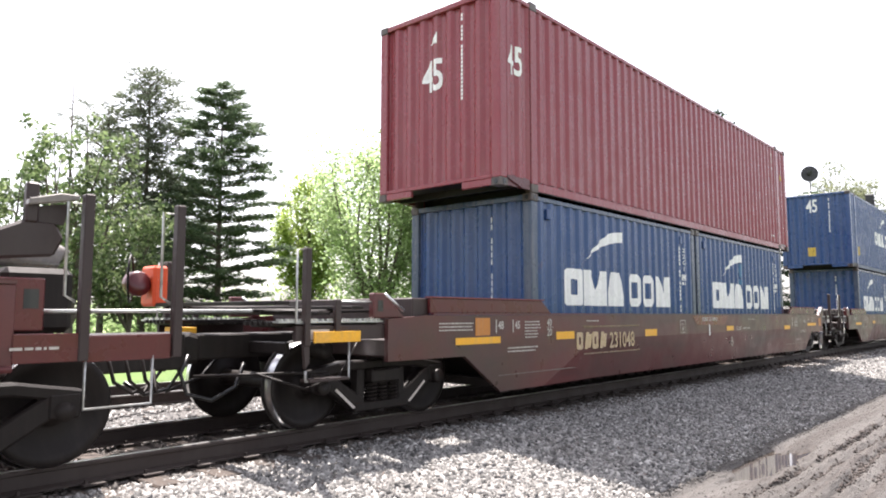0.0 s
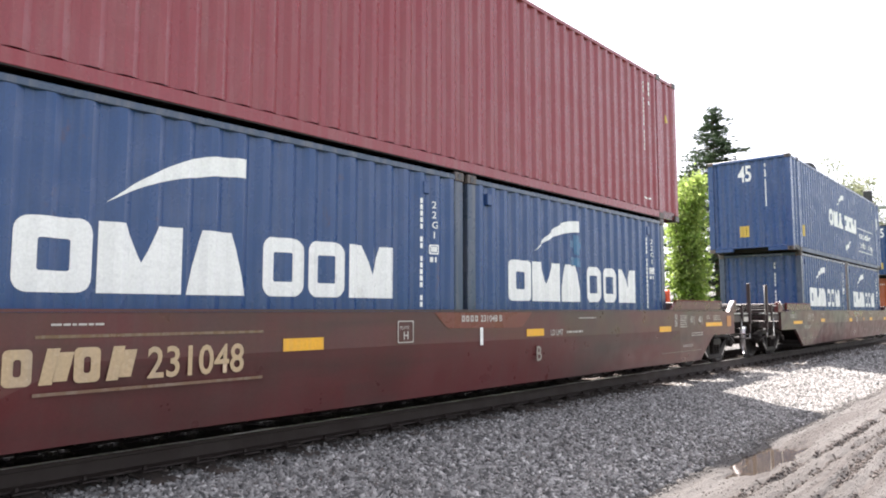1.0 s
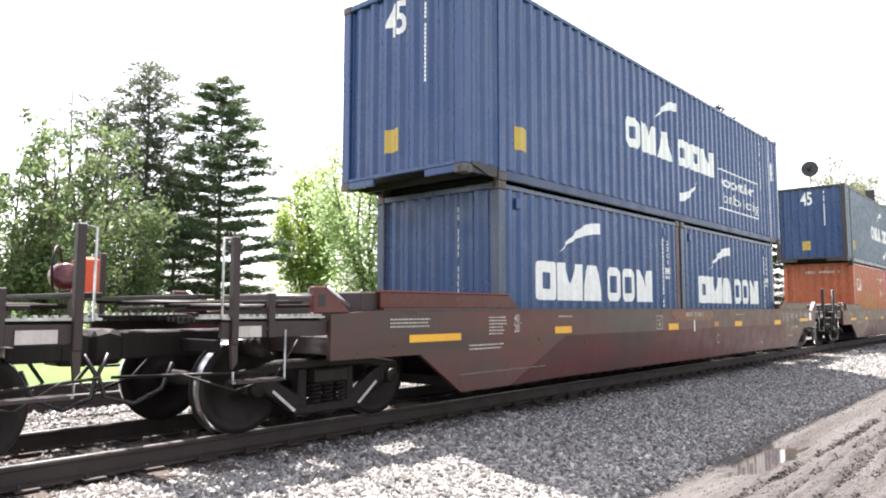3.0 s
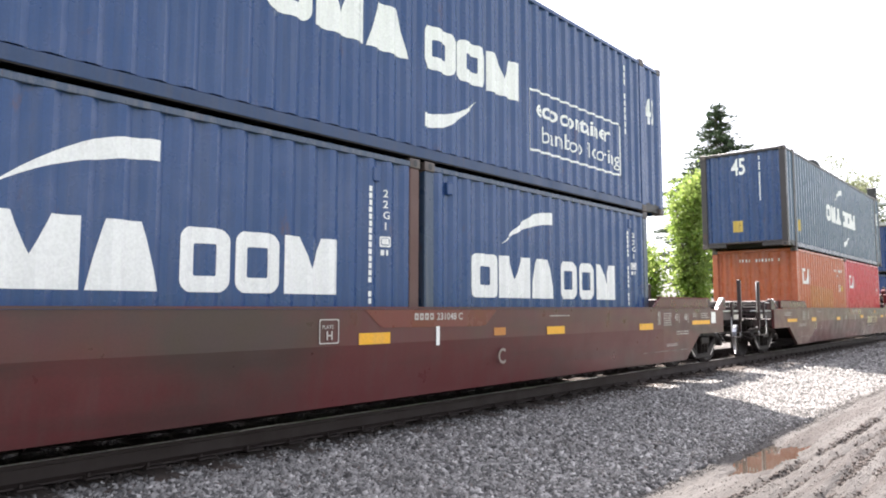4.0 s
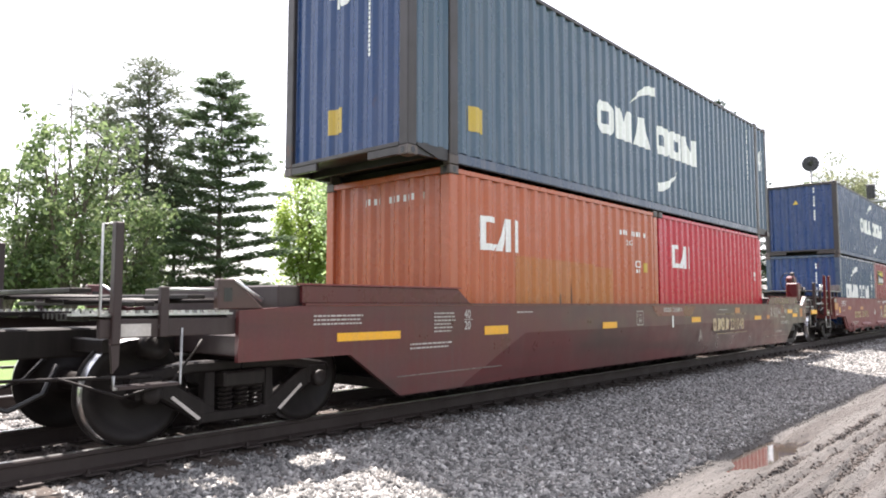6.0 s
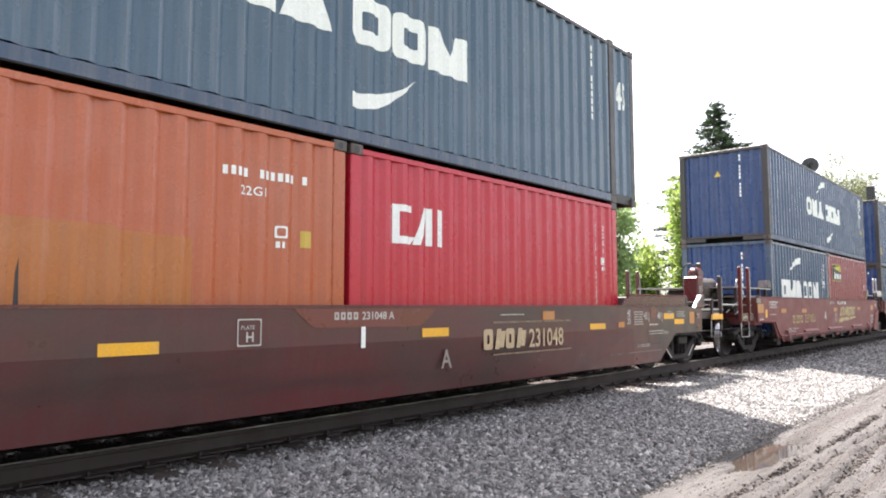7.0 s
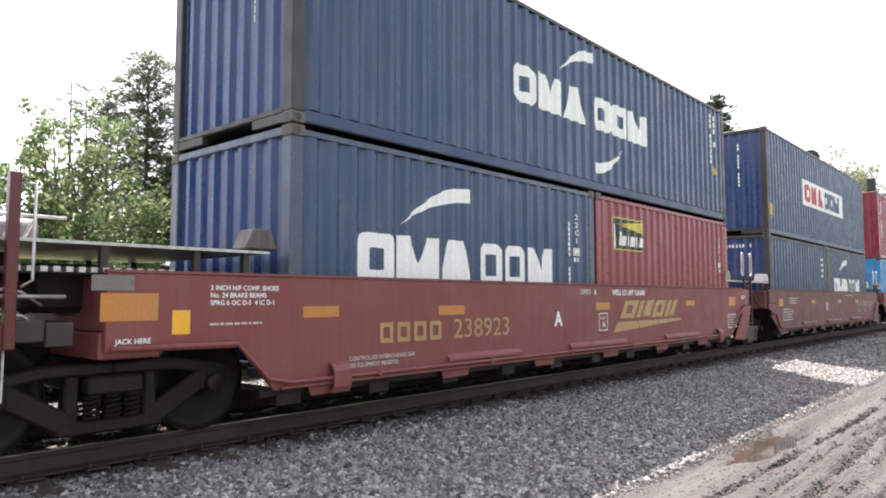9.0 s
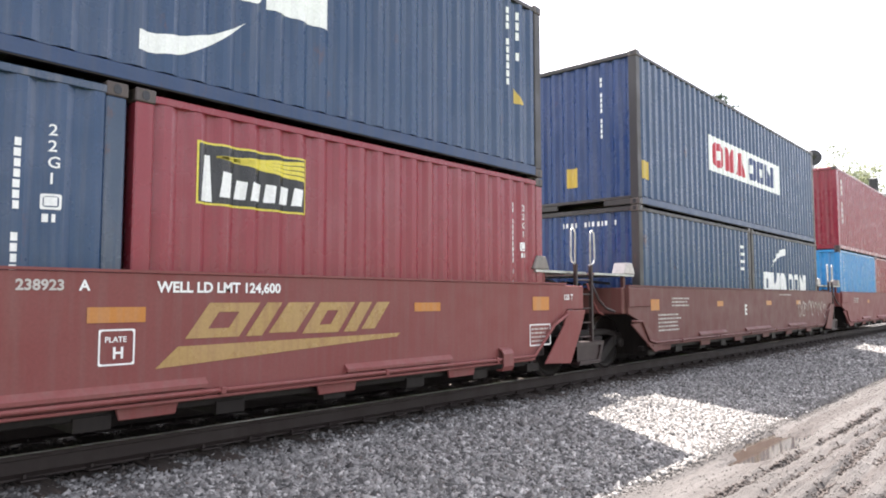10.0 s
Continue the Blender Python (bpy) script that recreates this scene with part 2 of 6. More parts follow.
def text_bm(body, height, x, z, weight=0.0, squeeze=1.0):
    cu = bpy.data.curves.new("writing", "FONT")
    cu.body, cu.size, cu.offset = body, 1.0, weight
    cu.resolution_u = 3
    ob = bpy.data.objects.new("writing", cu)
    me = bpy.data.meshes.new_from_object(ob)
    bm = bmesh.new()
    bm.from_mesh(me)
    bpy.data.objects.remove(ob)
    s = height / 0.69
    for v in bm.verts:
        v.co = Vector((x + v.co.x * s * squeeze, 0, z + v.co.y * s))
    return bm


SMALL = ("stencil", "print_column", "print_bar", "print_box", "lettering", "scrawl", "number", "note", "sign_bar")


def sticker(name, bm, mat, parent, y, on="flat", label="", turn=None):
    decal_bm(bm, on)
    me = bpy.data.meshes.new(name)
    for v in bm.verts:
        v.co.y += y
        if turn:
            v.co = turn @ v.co
    bm.to_mesh(me)
    bm.free()
    me.materials.append(mat)
    ob = part(name, me, mat, parent, label)
    if name in SMALL:
        ob["kind"] = "stuff"
    return ob


def rect(x0, x1, z0, z1):
    return [(x0, z0), (x1, z0), (x1, z1), (x0, z1)]


def bars(x0, x1, z0, z1, rows, seed=1, gap=0.6):
    """Writing too small to read: rows of short bars."""
    rnd = random.Random(seed)
    out, h = [], (z1 - z0) / rows
    for i in range(rows):
        x, zz = x0, z1 - (i + 1) * h
        end = x0 + (x1 - x0) * rnd.uniform(0.75, 1.0)
        while x < end:
            w = min(rnd.uniform(0.4, 1.9) * h, end - x)
            out.append(rect(x, x + w, zz + h * gap * 0.5, zz + h * (1 - gap * 0.5)))
            x += w + h * 0.28
    return out


def column(x, w, z0, z1, n, seed=2):
    """Writing that runs down a post: a column of short bars."""
    rnd = random.Random(seed)
    h = (z1 - z0) / n
    out = []
    for i in range(n):
        if rnd.random() > 0.12:
            a, b = z1 - (i + 1) * h + h * 0.22, z1 - i * h
            out.append(rect(x + w * rnd.uniform(0, 0.12), x + w, a, b))
    return out


def code_row(x0, z0, h=0.09, step=0.092):
    """A spaced row of small marks: four, six and one."""
    at = [0, 1, 2, 3, 5.2, 6.2, 7.2, 8.2, 9.2, 10.2, 12.2]
    return [rect(x0 + a * step, x0 + a * step + 0.045, z0, z0 + h) for a in at]


def soft_rect(x0, x1, z0, z1, r, n=5):
    out = []
    for cx, cz, a0 in ((x1 - r, z0 + r, -90), (x1 - r, z1 - r, 0), (x0 + r, z1 - r, 90), (x0 + r, z0 + r, 180)):
        out += [(cx + r * math.cos(radians(a0 + 90 * i / n)), cz + r * math.sin(radians(a0 + 90 * i / n))) for i in range(n + 1)]
    return out


def ring(x0, x1, z0, z1, t, r):
    """A rounded frame, in four-sided pieces."""
    a, b = soft_rect(x0, x1, z0, z1, r), soft_rect(x0 + t, x1 - t, z0 + t, z1 - t, max(r - t, 0.02))
    n = len(a)
    return [[a[i], a[(i + 1) % n], b[(i + 1) % n], b[i]] for i in range(n)]


def swoosh(x0, z0, w, h, flip=False):
    """A thick arc that thins out to a point."""
    up, dn = [], []
    for i in range(13):
        u = i / 12
        x = x0 + w * u
        z = z0 + h * (1 - (1 - u) ** 2.1) * 0.86
        t = 0.20 * h * min(1, u * 1.6 + 0.02) + 0.0
        up.append((x, z + t))
        dn.append((x, z - t * 0.75))
    poly = [[up[i], up[i + 1], dn[i + 1], dn[i]] for i in range(12)]
    if flip:
        poly = [[(2 * x0 + w - x, 2 * z0 + h - z) for x, z in q] for q in poly]
    return poly


def block_mark(x0, z0, widths, h):
    """The shipping line's mark as plain white shapes: rounded frames, notched blocks and a wedge."""
    out, x = [], x0
    for kind, w in widths:
        x1 = x + w
        if kind == "frame":
            out.append(ring(x, x1, z0, z0 + h, 0.29 * w, 0.16 * w + 0.03))
        elif kind == "block":
            m = (x + x1) / 2
            out.append([[(x, z0), (m, z0), (m, z0 + h * 0.45), (x + w * 0.3, z0 + h), (x, z0 + h)],
                        [(m, z0), (x1, z0), (x1, z0 + h), (x1 - w * 0.3, z0 + h), (m, z0 + h * 0.45)]])
        elif kind == "wedge":
            out.append([[(x, z0), (x1, z0), (x1 - w * 0.26, z0 + h), (x + w * 0.26, z0 + h)]])
        x = x1 + 0.045
    return out


MARK = (("frame", 0.57), ("block", 0.70), ("wedge", 0.60), ("gap", 0.09), ("frame", 0.50), ("frame", 0.50), ("block", 0.68))
MOVED = []      # every thing that goes with the train


# Flat black patches stand in for the shade inside the casting holes.
HOLE = flat_bm([soft_rect(-0.032, 0.032, -0.04, 0.04, 0.03)])
HOLE_ME = bpy.data.meshes.new("casting_hole")
HOLE.to_mesh(HOLE_ME)
HOLE_ME.materials.append(BLACK)
HOLE_END = HOLE_ME.copy()
HOLE_END.transform(Matrix.Rotation(radians(90), 4, "Z"))
HOLE.free()
HOLE = HOLE_ME
CROSS = Shape().box(0, 0.05, -1.139, 1.139, 0.02, 0.12).mesh("cross_member", GRIME)


# Dark paint that holds the shade of the recess under an overhang.
OVERHANG = paint("shaded_underframe_paint", (0.03, 0.026, 0.03), fade=0.1, rust=0.6, dust=0.3, rough=0.5, dustcol=(0.06, 0.05, 0.045))


def container(centre, z0, length, height, mat, label, rail=None, low=None, side=None, last=None, group="containers on the train"):
    """A corrugated steel box with posts, rails, castings, roof and floor; x along the train."""
    rail = rail or mat
    c = thing("shipping_container", (centre, TRACK_Y, z0), label, "container", group)
    L, W, H = length / 2, 1.219, height
    posts = [-L, L - 0.16]
    for x in posts:
        for y in (-W, W - 0.16):
            part("corner_post", Shape().box(x, x + 0.16, y, y + 0.16, 0.118, H - 0.118), last if last and x > 0 else rail, c, bevel=0.012)
            for z in (0, H - 0.118):
                sh = Shape().box(x - 0.006, x + 0.172, y - (0.006 if y < 0 else 0), y + 0.166, z, z + 0.118)
                part("corner_casting", sh, CASTING, c, bevel=0.01)
                if y < 0:
                    part("casting_hole", HOLE, None, c, at=(x + 0.08, y - 0.0095, z + 0.059))
                    if x < 0:
                        part("casting_hole", HOLE_END, None, c, at=(x - 0.0095, y + 0.08, z + 0.059))
    if length > 13:
        for x in (-6.096, 5.936):
            for y in (-W, W - 0.11):
                part("stacking_post", Shape().box(x, x + 0.16, y - 0.004, y + 0.10, 0.118, H - 0.118), rail, c, bevel=0.01)
                for z in (0, H - 0.118):
                    part("stacking_casting", Shape().box(x - 0.008, x + 0.168, y - 0.008, y + 0.11, z - 0.004, z + 0.122), CASTING, c, bevel=0.008)
    for y in (-W, W - 0.06):
        part("top_rail", Shape().cham(-L + 0.16, L - 0.16, y, y + 0.06, H - 0.105, H - 0.04), rail, c)
        e = 6.096 if length > 13 else L
        part("bottom_rail", Shape().cham(-e + 0.16, e - 0.16, y, y + 0.08, 0.02, 0.150), low or rail, c)
        part("rail_lip", Shape().box(-e + 0.16, e - 0.16, y - 0.003 if y < 0 else y + 0.05, y + 0.03 if y < 0 else y + 0.063, 0.008, 0.02), GRIME, c)
        if length > 13:
            for q in (-1, 1):
                # Overhang parts are darkened, red boxes in dark oxide, for the recess's shade.
                part("overhang_rail", Shape().box(*sorted((q * 6.10, q * (L - 0.16))), y + 0.035 if y < 0 else y - 0.02, y + 0.085 if y < 0 else y + 0.02, 0.03, 0.19), OXPATCH if mat is OXIDE else OVERHANG, c)
                part("overhang_brace", Shape().prism([(q * 6.12, 0.02), (q * 6.30, 0.02), (q * (L - 0.18), 0.13), (q * (L - 0.18), 0.17), (q * 6.12, 0.17)], y + 0.012 if y < 0 else y + 0.03, y + 0.034 if y < 0 else y + 0.05), OXPATCH if mat is OXIDE else OVERHANG, c, bevel=0.004)
    spans = [(-L + 0.155, L - 0.155)]
    if length > 13:     # seams stay open beside the stacking posts
        spans = [(-L + 0.155, -6.116), (-5.912, 5.912), (6.116, L - 0.155)]
    for s in (-1, 1):
        for a, b in spans:
            k = knots(a, b)
            sh = Shape()
            v = [(x, s * (W - 0.008 - corr(x)), z) for x in k for z in (0.166, H - 0.09)]
            sh.add(v, [(2 * i, 2 * i + 2, 2 * i + 3, 2 * i + 1) for i in range(len(k) - 1)])
            part("side_panel", sh, side or mat, c)
    ke = knots(-W + 0.155, W - 0.155)
    for s in (-1, 1):
        sh = Shape()
        v = [(s * (L - 0.03 - corr(y) * 1.2), y, z) for y in ke for z in (0.16, H - 0.09)]
        sh.add(v, [(2 * i, 2 * i + 2, 2 * i + 3, 2 * i + 1) for i in range(len(ke) - 1)])
        part("end_panel", sh, mat, c)
        x = -L if s < 0 else L - 0.06
        part("end_header", Shape().box(x, x + 0.06, -W + 0.16, W - 0.16, H - 0.10, H - 0.015), rail, c, bevel=0.008)
        part("end_sill", Shape().box(x, x + 0.06, -W + 0.16, W - 0.16, 0.115, 0.17), rail, c, bevel=0.008)
        for y0, y1 in ((-W + 0.16, -0.51), (0.51, W - 0.16)):     # the sill is notched for the tunnel
            part("sill_foot", Shape().box(x, x + 0.055, y0, y1, 0.012, 0.113), rail, c, bevel=0.008)
    kr = knots(-L + 0.06, L - 0.06)
    sh = Shape().add([(x, y, H - 0.02 - corr(x) * 0.5) for x in kr for y in (-W + 0.05, W - 0.05)],
                     [(2 * i, 2 * i + 2, 2 * i + 3, 2 * i + 1) for i in range(len(kr) - 1)])
    part("roof", sh, mat, c)
    fl = part("floor", Shape().box(-L + 0.06, L - 0.06, -W + 0.08, W - 0.08, 0.12, 0.15), GRIME, c)
    for i in range(int(length / 0.6)):
        part("cross_member", CROSS, None, fl, at=(-L + 0.4 + i * 0.6, 0, 0))
    MOVED.append(c)
    return c


def side_mark(c, name, polys, mat, label=""):
    return sticker(name, flat_bm(polys), mat, c, -1.211, "side", label)


def side_text(c, name, body, h, x, z, mat, weight=0.0, squeeze=1.0):
    return sticker(name, text_bm(body, h, x, z, weight, squeeze), mat, c, -1.211, "side")


def end_mark(c, name, polys, mat, length, body=None, label=""):
    """A drawing on the end that faces down the track; its x runs from the far side to the near side."""
    bm = body or flat_bm(polys)
    xs = [v.co.x for v in bm.verts]
    for k in knots(min(xs), max(xs))[1:-1]:
        bmesh.ops.bisect_plane(bm, geom=bm.verts[:] + bm.edges[:] + bm.faces[:], plane_co=(k, 0, 0), plane_no=(1, 0, 0))
    for v in bm.verts:
        x, z = v.co.x, v.co.z
        v.co = Vector((-(length / 2 - 0.03 - corr(-x) * 1.2) - 0.004, -x, z))
    me = bpy.data.meshes.new(name)
    bm.to_mesh(me)
    bm.free()
    me.materials.append(mat)
    ob = part(name, me, mat, c, label)
    if name in SMALL:
        ob["kind"] = "stuff"
    return ob


# railway trucks ----------------------------------------------------------
WHEEL_R = 0.457
SPUN = []       # (wheelset, angle at the start)


def make_wheel_mesh(s):
    """One wheel, with tread, flange, dished plate and hub; s: which end of the axle."""
    prof = [(0.12, 0.84), (0.13, 0.80), (0.16, 0.79), (0.34, 0.815), (0.385, 0.85), (0.452, 0.853), (0.457, 0.84),
            (0.460, 0.745), (0.485, 0.735), (0.487, 0.72), (0.475, 0.712), (0.39, 0.715), (0.36, 0.76), (0.17, 0.74), (0.15, 0.70), (0.10, 0.69)]
    sh = Shape().lathe_y([(r, s * y) for r, y in prof], n=40)
    return sh


def side_frame(s):
    """The cast side of a truck: top bar, sloping arms, column guides and pedestals; truck centre at x = 0."""
    y0, y1 = (-1.09, -0.93) if s < 0 else (0.93, 1.09)
    sh = Shape()
    for q in (-1, 1):
        sh.prism([(q * 0.0, 0.70), (q * 0.55, 0.70), (q * 0.78, 0.66), (q * 1.03, 0.62), (q * 1.06, 0.54), (q * 0.80, 0.55), (q * 0.52, 0.60), (q * 0.0, 0.60)], y0, y1)
        sh.prism([(q * 0.78, 0.60), (q * 0.86, 0.44), (q * 0.40, 0.16), (q * 0.26, 0.16), (q * 0.26, 0.28)], y0 + 0.005, y1 - 0.005)
        sh.prism([(q * 0.26, 0.61), (q * 0.36, 0.61), (q * 0.38, 0.18), (q * 0.26, 0.18)], y0 + 0.01, y1 - 0.01)
        sh.box(q * 0.89 - 0.12, q * 0.89 + 0.12, y0 - 0.015, y1 + 0.01, 0.40, 0.60)
    sh.box(-0.42, 0.42, y0, y1, 0.14, 0.25)
    return sh


def spring():
    pts = []
    for i in range(49):
        a = i / 48 * 2 * math.pi * 5
        pts.append((0.058 * math.cos(a), 0.058 * math.sin(a), 0.25 + 0.20 * i / 48))
    return Shape().tube(pts, 0.014, 4)


WHEELS = {s: make_wheel_mesh(s).mesh("wheel", CASTSTEEL, True) for s in (-1, 1)}
TREAD = {s: Shape().lathe_y([(0.4545, s * 0.8535), (0.4590, s * 0.842), (0.4618, s * 0.747)], n=40, caps=False).mesh("tread", BRIGHT, True) for s in (-1, 1)}
AXLE = Shape().lathe_y([(0.075, -1.12), (0.08, -0.86), (0.105, -0.8), (0.09, -0.6), (0.085, 0), (0.09, 0.6), (0.105, 0.8), (0.08, 0.86), (0.075, 1.12)], n=16).mesh("axle", GRIME, True)
FRAMES = {s: side_frame(s).mesh("truck_side_frame", CASTSTEEL, bevel=0.018) for s in (-1, 1)}
SPRING = spring().mesh("spring", GRIME)
BOLSTER = Shape().box(-0.22, 0.22, -1.16, 1.16, 0.45, 0.60).box(-0.3, 0.3, -0.5, 0.5, 0.6, 0.74).mesh("bolster", GRIME, bevel=0.02)
CAP = Shape().lathe_y([(0.0, -1.165), (0.075, -1.165), (0.085, -1.15), (0.085, -1.06)], n=18).mesh("bearing_cap", GRIME, True)
STRIPE = Shape().prism([(0.41, 0.20), (0.44, 0.185), (0.70, 0.40), (0.68, 0.42)], -1.096, -1.090).mesh("white_stencil", DULLWHITE)
STRIPE_B = Shape().prism([(-0.41, 0.20), (-0.44, 0.185), (-0.70, 0.40), (-0.68, 0.42)], -1.096, -1.090).mesh("white_stencil", DULLWHITE)
RIGGING = Shape().tube([(-0.62, -0.6, 0.40), (0.62, -0.6, 0.36)], 0.03).tube([(-0.62, 0.6, 0.40), (0.62, 0.6, 0.36)], 0.03) \
    .box(-0.45, -0.38, -0.78, 0.78, 0.32, 0.44).box(0.38, 0.45, -0.78, 0.78, 0.32, 0.44).mesh("brake_rigging", GRIME)


def truck(car, x, striped=True):
    """Two wheelsets, two side frames, bolster and springs under a car at x."""
    for s in (-1, 1):
        part("truck_side_frame", FRAMES[s], None, car, at=(x, 0, 0))
        for dx in (-0.16, 0.0, 0.16):
            for dy in (-0.065, 0.065):
                part("spring", SPRING, None, car, at=(x + dx, s * 1.01 + dy, 0))
    part("bolster", BOLSTER, None, car, at=(x, 0, 0))
    part("brake_rigging", RIGGING, None, car, at=(x, 0, 0))
    if striped:
        part("stencil", STRIPE, None, car, at=(x, 0, 0), label="worn white stencil on the truck side")
        part("stencil", STRIPE_B, None, car, at=(x, 0, 0), label="worn white stencil on the truck side")
    for d in (-0.89, 0.89):
        ws = part("wheelset", AXLE, None, car, at=(x + d, 0, WHEEL_R))
        for s in (-1, 1):
            part("wheel", WHEELS[s], None, ws)
            part("tread", TREAD[s], None, ws, "bright worn wheel tread")
        part("bearing_cap", CAP, None, ws)
        SPUN.append(ws)


def rod(car, pts, r=0.011, mat=None, name="grab_iron"):
    return part(name, Shape().tube(pts, r, 6), mat or GALV, car, smooth=True)


FLOOR_BEAM = Shape().box(-0.14, 0.14, -1.355, 1.355, 0, 0.11).mesh("floor_beam", GRIME)


# well cars ---------------------------------------------------------------
def end_platform(car, q, mat, post, brake=True, wheel=True):
    """The end of a car past the well: draft sill, walkway, steps, posts and rails. q: which end."""
    def X(a, b):
        return (a, b) if q > 0 else (-b, -a)
    b = Shape()
    b.box(*X(7.6, 10.75), -0.24, 0.24, 0.74, 1.0)
    b.box(*X(10.75, 11.0), -0.14, 0.14, 0.74, 0.98)
    part("draft_sill", b, GRIME, car, bevel=0.015)
    part("body_bolster", Shape().box(*X(8.72, 9.18), -1.36, 1.36, 0.74, 0.94), mat, car, bevel=0.015)
    for s in (-1, 1):
        part("end_beam", Shape().box(*X(9.22, 10.40), *sorted((s * 1.40, s * 1.34)), 0.95, 1.10), mat, car, bevel=0.008)
        wk = Shape()
        for i in range(6):
            wk.box(*X(9.25, 10.6), *sorted((s * (1.30 - i * 0.09), s * (1.26 - i * 0.09))), 1.10, 1.14)
        for i in range(7):
            wk.box(*X(9.30 + i * 0.19, 9.34 + i * 0.19), *sorted((s * 1.30, s * 0.76)), 1.08, 1.101)
        part("walkway", wk, GRIME, car)
        tt = Shape()
        for i in range(19):
            tt.box(*X(9.28 + i * 0.07, 9.31 + i * 0.07), *sorted((s * 1.385, s * 1.31)), 1.142, 1.165)
        tt.box(*X(9.25, 10.6), *sorted((s * 1.395, s * 1.302)), 1.125, 1.144)
        part("grip_strip", tt, GALV, car, "worn bright serrated walkway edge")
    for z, a in ((1.30, 9.5), (1.24, 9.95), (1.34, 10.45)):
        part("crossover_step", Shape().box(*X(a, a + 0.16), -1.36, 1.36, z - 0.04, z), GRIME, car, bevel=0.006)
    for s in (-1, 1):
        y = s * 1.40
        p0, p1 = X(post, post + 0.066)
        part("end_post", Shape().box(p0, p1, y - 0.04, y + 0.04, 0.90, 1.86), mat, car, bevel=0.008)
        part("post_foot", Shape().prism([(p0, 0.90), (p1, 0.90), (p1, 0.74), (p0 + 0.02, 0.68)], y - 0.02, y + 0.02), mat, car)
        xr = q * (post + 0.15)
        rod(car, [(q * (post + 0.08), y, 1.84), (xr, y, 1.84), (xr, y, 1.12), (q * (post + 0.06), y, 1.12)])
        xs = q * (post - 0.52)
        rod(car, [(xs, y, 1.02), (xs, y, 0.56), (q * (post + 0.03), y, 0.56), (q * (post + 0.03), y, 0.66)], 0.013)
        part("sill_step", Shape().box(*X(post - 0.5, post), y - 0.03, y + 0.12 * -s, 0.55, 0.575), mat, car)
        rod(car, [(q * 9.30, y, 1.34), (q * 9.9, y, 1.34), (q * 9.92, y, 1.02)], 0.014)
        part("rail_post", Shape().box(*X(9.86, 9.93), y - 0.03, y + 0.03, 0.95, 1.36), mat, car, bevel=0.005)
    for y in (-0.95, -0.55, 0.5, 0.98):
        rod(car, [(q * 8.7, y, 1.28 + 0.03 * y), (q * 10.5, y, 1.26 + 0.03 * y)], 0.02, GRIME, "brake_pipe")
    part("well_end_beam", Shape().box(*X(8.45, 8.75), -1.36, 1.36, 1.02, 1.40).box(*X(6.3, 8.5), -0.5, 0.5, 0.95, 1.10), mat, car, bevel=0.015)
    h = [(q * 10.9, -0.30, 0.80), (q * 11.0, -0.34, 0.62), (q * 10.95, -0.38, 0.42), (q * 10.7, -0.42, 0.34), (q * 10.45, -0.45, 0.46), (q * 10.35, -0.45, 0.7)]
    rod(car, h, 0.022, BLACK, "air_hose")
    rod(car, [(q * 9.9, -1.25, 0.62), (q * 10.95, -0.5, 0.60)], 0.016, GRIME, "uncoupling_lever")
    rod(car, [(q * 10.6, 0.45, 0.86), (q * 10.85, 0.5, 0.5), (q * 10.7, 0.52, 0.36), (q * 10.3, 0.5, 0.5), (q * 10.1, 0.45, 0.74)], 0.02, BLACK, "air_hose")
    rod(car, [(q * 9.4, -1.15, 0.90), (q * 9.7, -1.2, 0.55), (q * 10.1, -1.15, 0.46), (q * 10.5, -0.9, 0.62)], 0.012, GRIME, "chain")
    part("coupler", Shape().prism([(q * 10.7, 0.70), (q * 11.02, 0.68), (q * 11.02, 1.0), (q * 10.86, 1.04), (q * 10.7, 0.99)], -0.22, 0.22), GRIME, car, bevel=0.05)
    part("valve", Shape().lathe_y([(0.0, -1.05), (0.1, -1.05), (0.11, -0.8), (0.07, -0.72), (0.0, -0.7)], q * 9.75, 0.84, 14), GRIME, car, smooth=True)
    part("pipe_bracket", Shape().box(*X(10.1, 10.16), -0.9, 0.9, 0.80, 0.92), GRIME, car, bevel=0.01)
    part("plate_sign", Shape().box(*X(10.0, 10.28), -1.412, -1.405, 0.96, 1.06), DULLWHITE, car, "small pale plate")
    if brake:
        part("step_plate", Shape().box(*X(post - 0.62, post - 0.02), -1.47, -1.445, 0.93, 1.04), YELLOW, car, "bright yellow step plate", bevel=0.004)
        part("step_plate", Shape().box(*X(post + 0.12, post + 0.3), 0.5, 0.9, 0.98, 1.06), YELLOW, car, "bright yellow step plate", bevel=0.004)
        if q > 0:
            part("brake_box", Shape().box(10.22, 10.54, -1.0, -0.66, 1.30, 1.86), OXPATCH, car, "dark red brake equipment box", bevel=0.03)
            sticker("stencil", flat_bm(bars(10.27, 10.5, 1.5, 1.66, 4, 6)), DULLWHITE, car, -1.003)
    if q < 0 and wheel:
        part("brake_housing", Shape().box(-10.64, -10.46, 1.02, 1.36, 1.30, 1.78), HOTORANGE, car, "orange enamelled hand brake housing", bevel=0.03)
        part("brake_wheel", Shape().tube([(-10.86 + 0.12 * math.cos(a), 1.15 + 0.2 * math.cos(a), 1.62 + 0.27 * math.sin(a)) for a in [2 * math.pi * k / 20 for k in range(21)]], 0.014, 6), GRIME, car, smooth=True)
        part("brake_gear", Shape().lathe_y([(0.0, 1.08), (0.13, 1.08), (0.15, 1.12), (0.15, 1.22), (0.0, 1.24)], -10.78, 1.56, 16), OXPATCH, car, smooth=True)


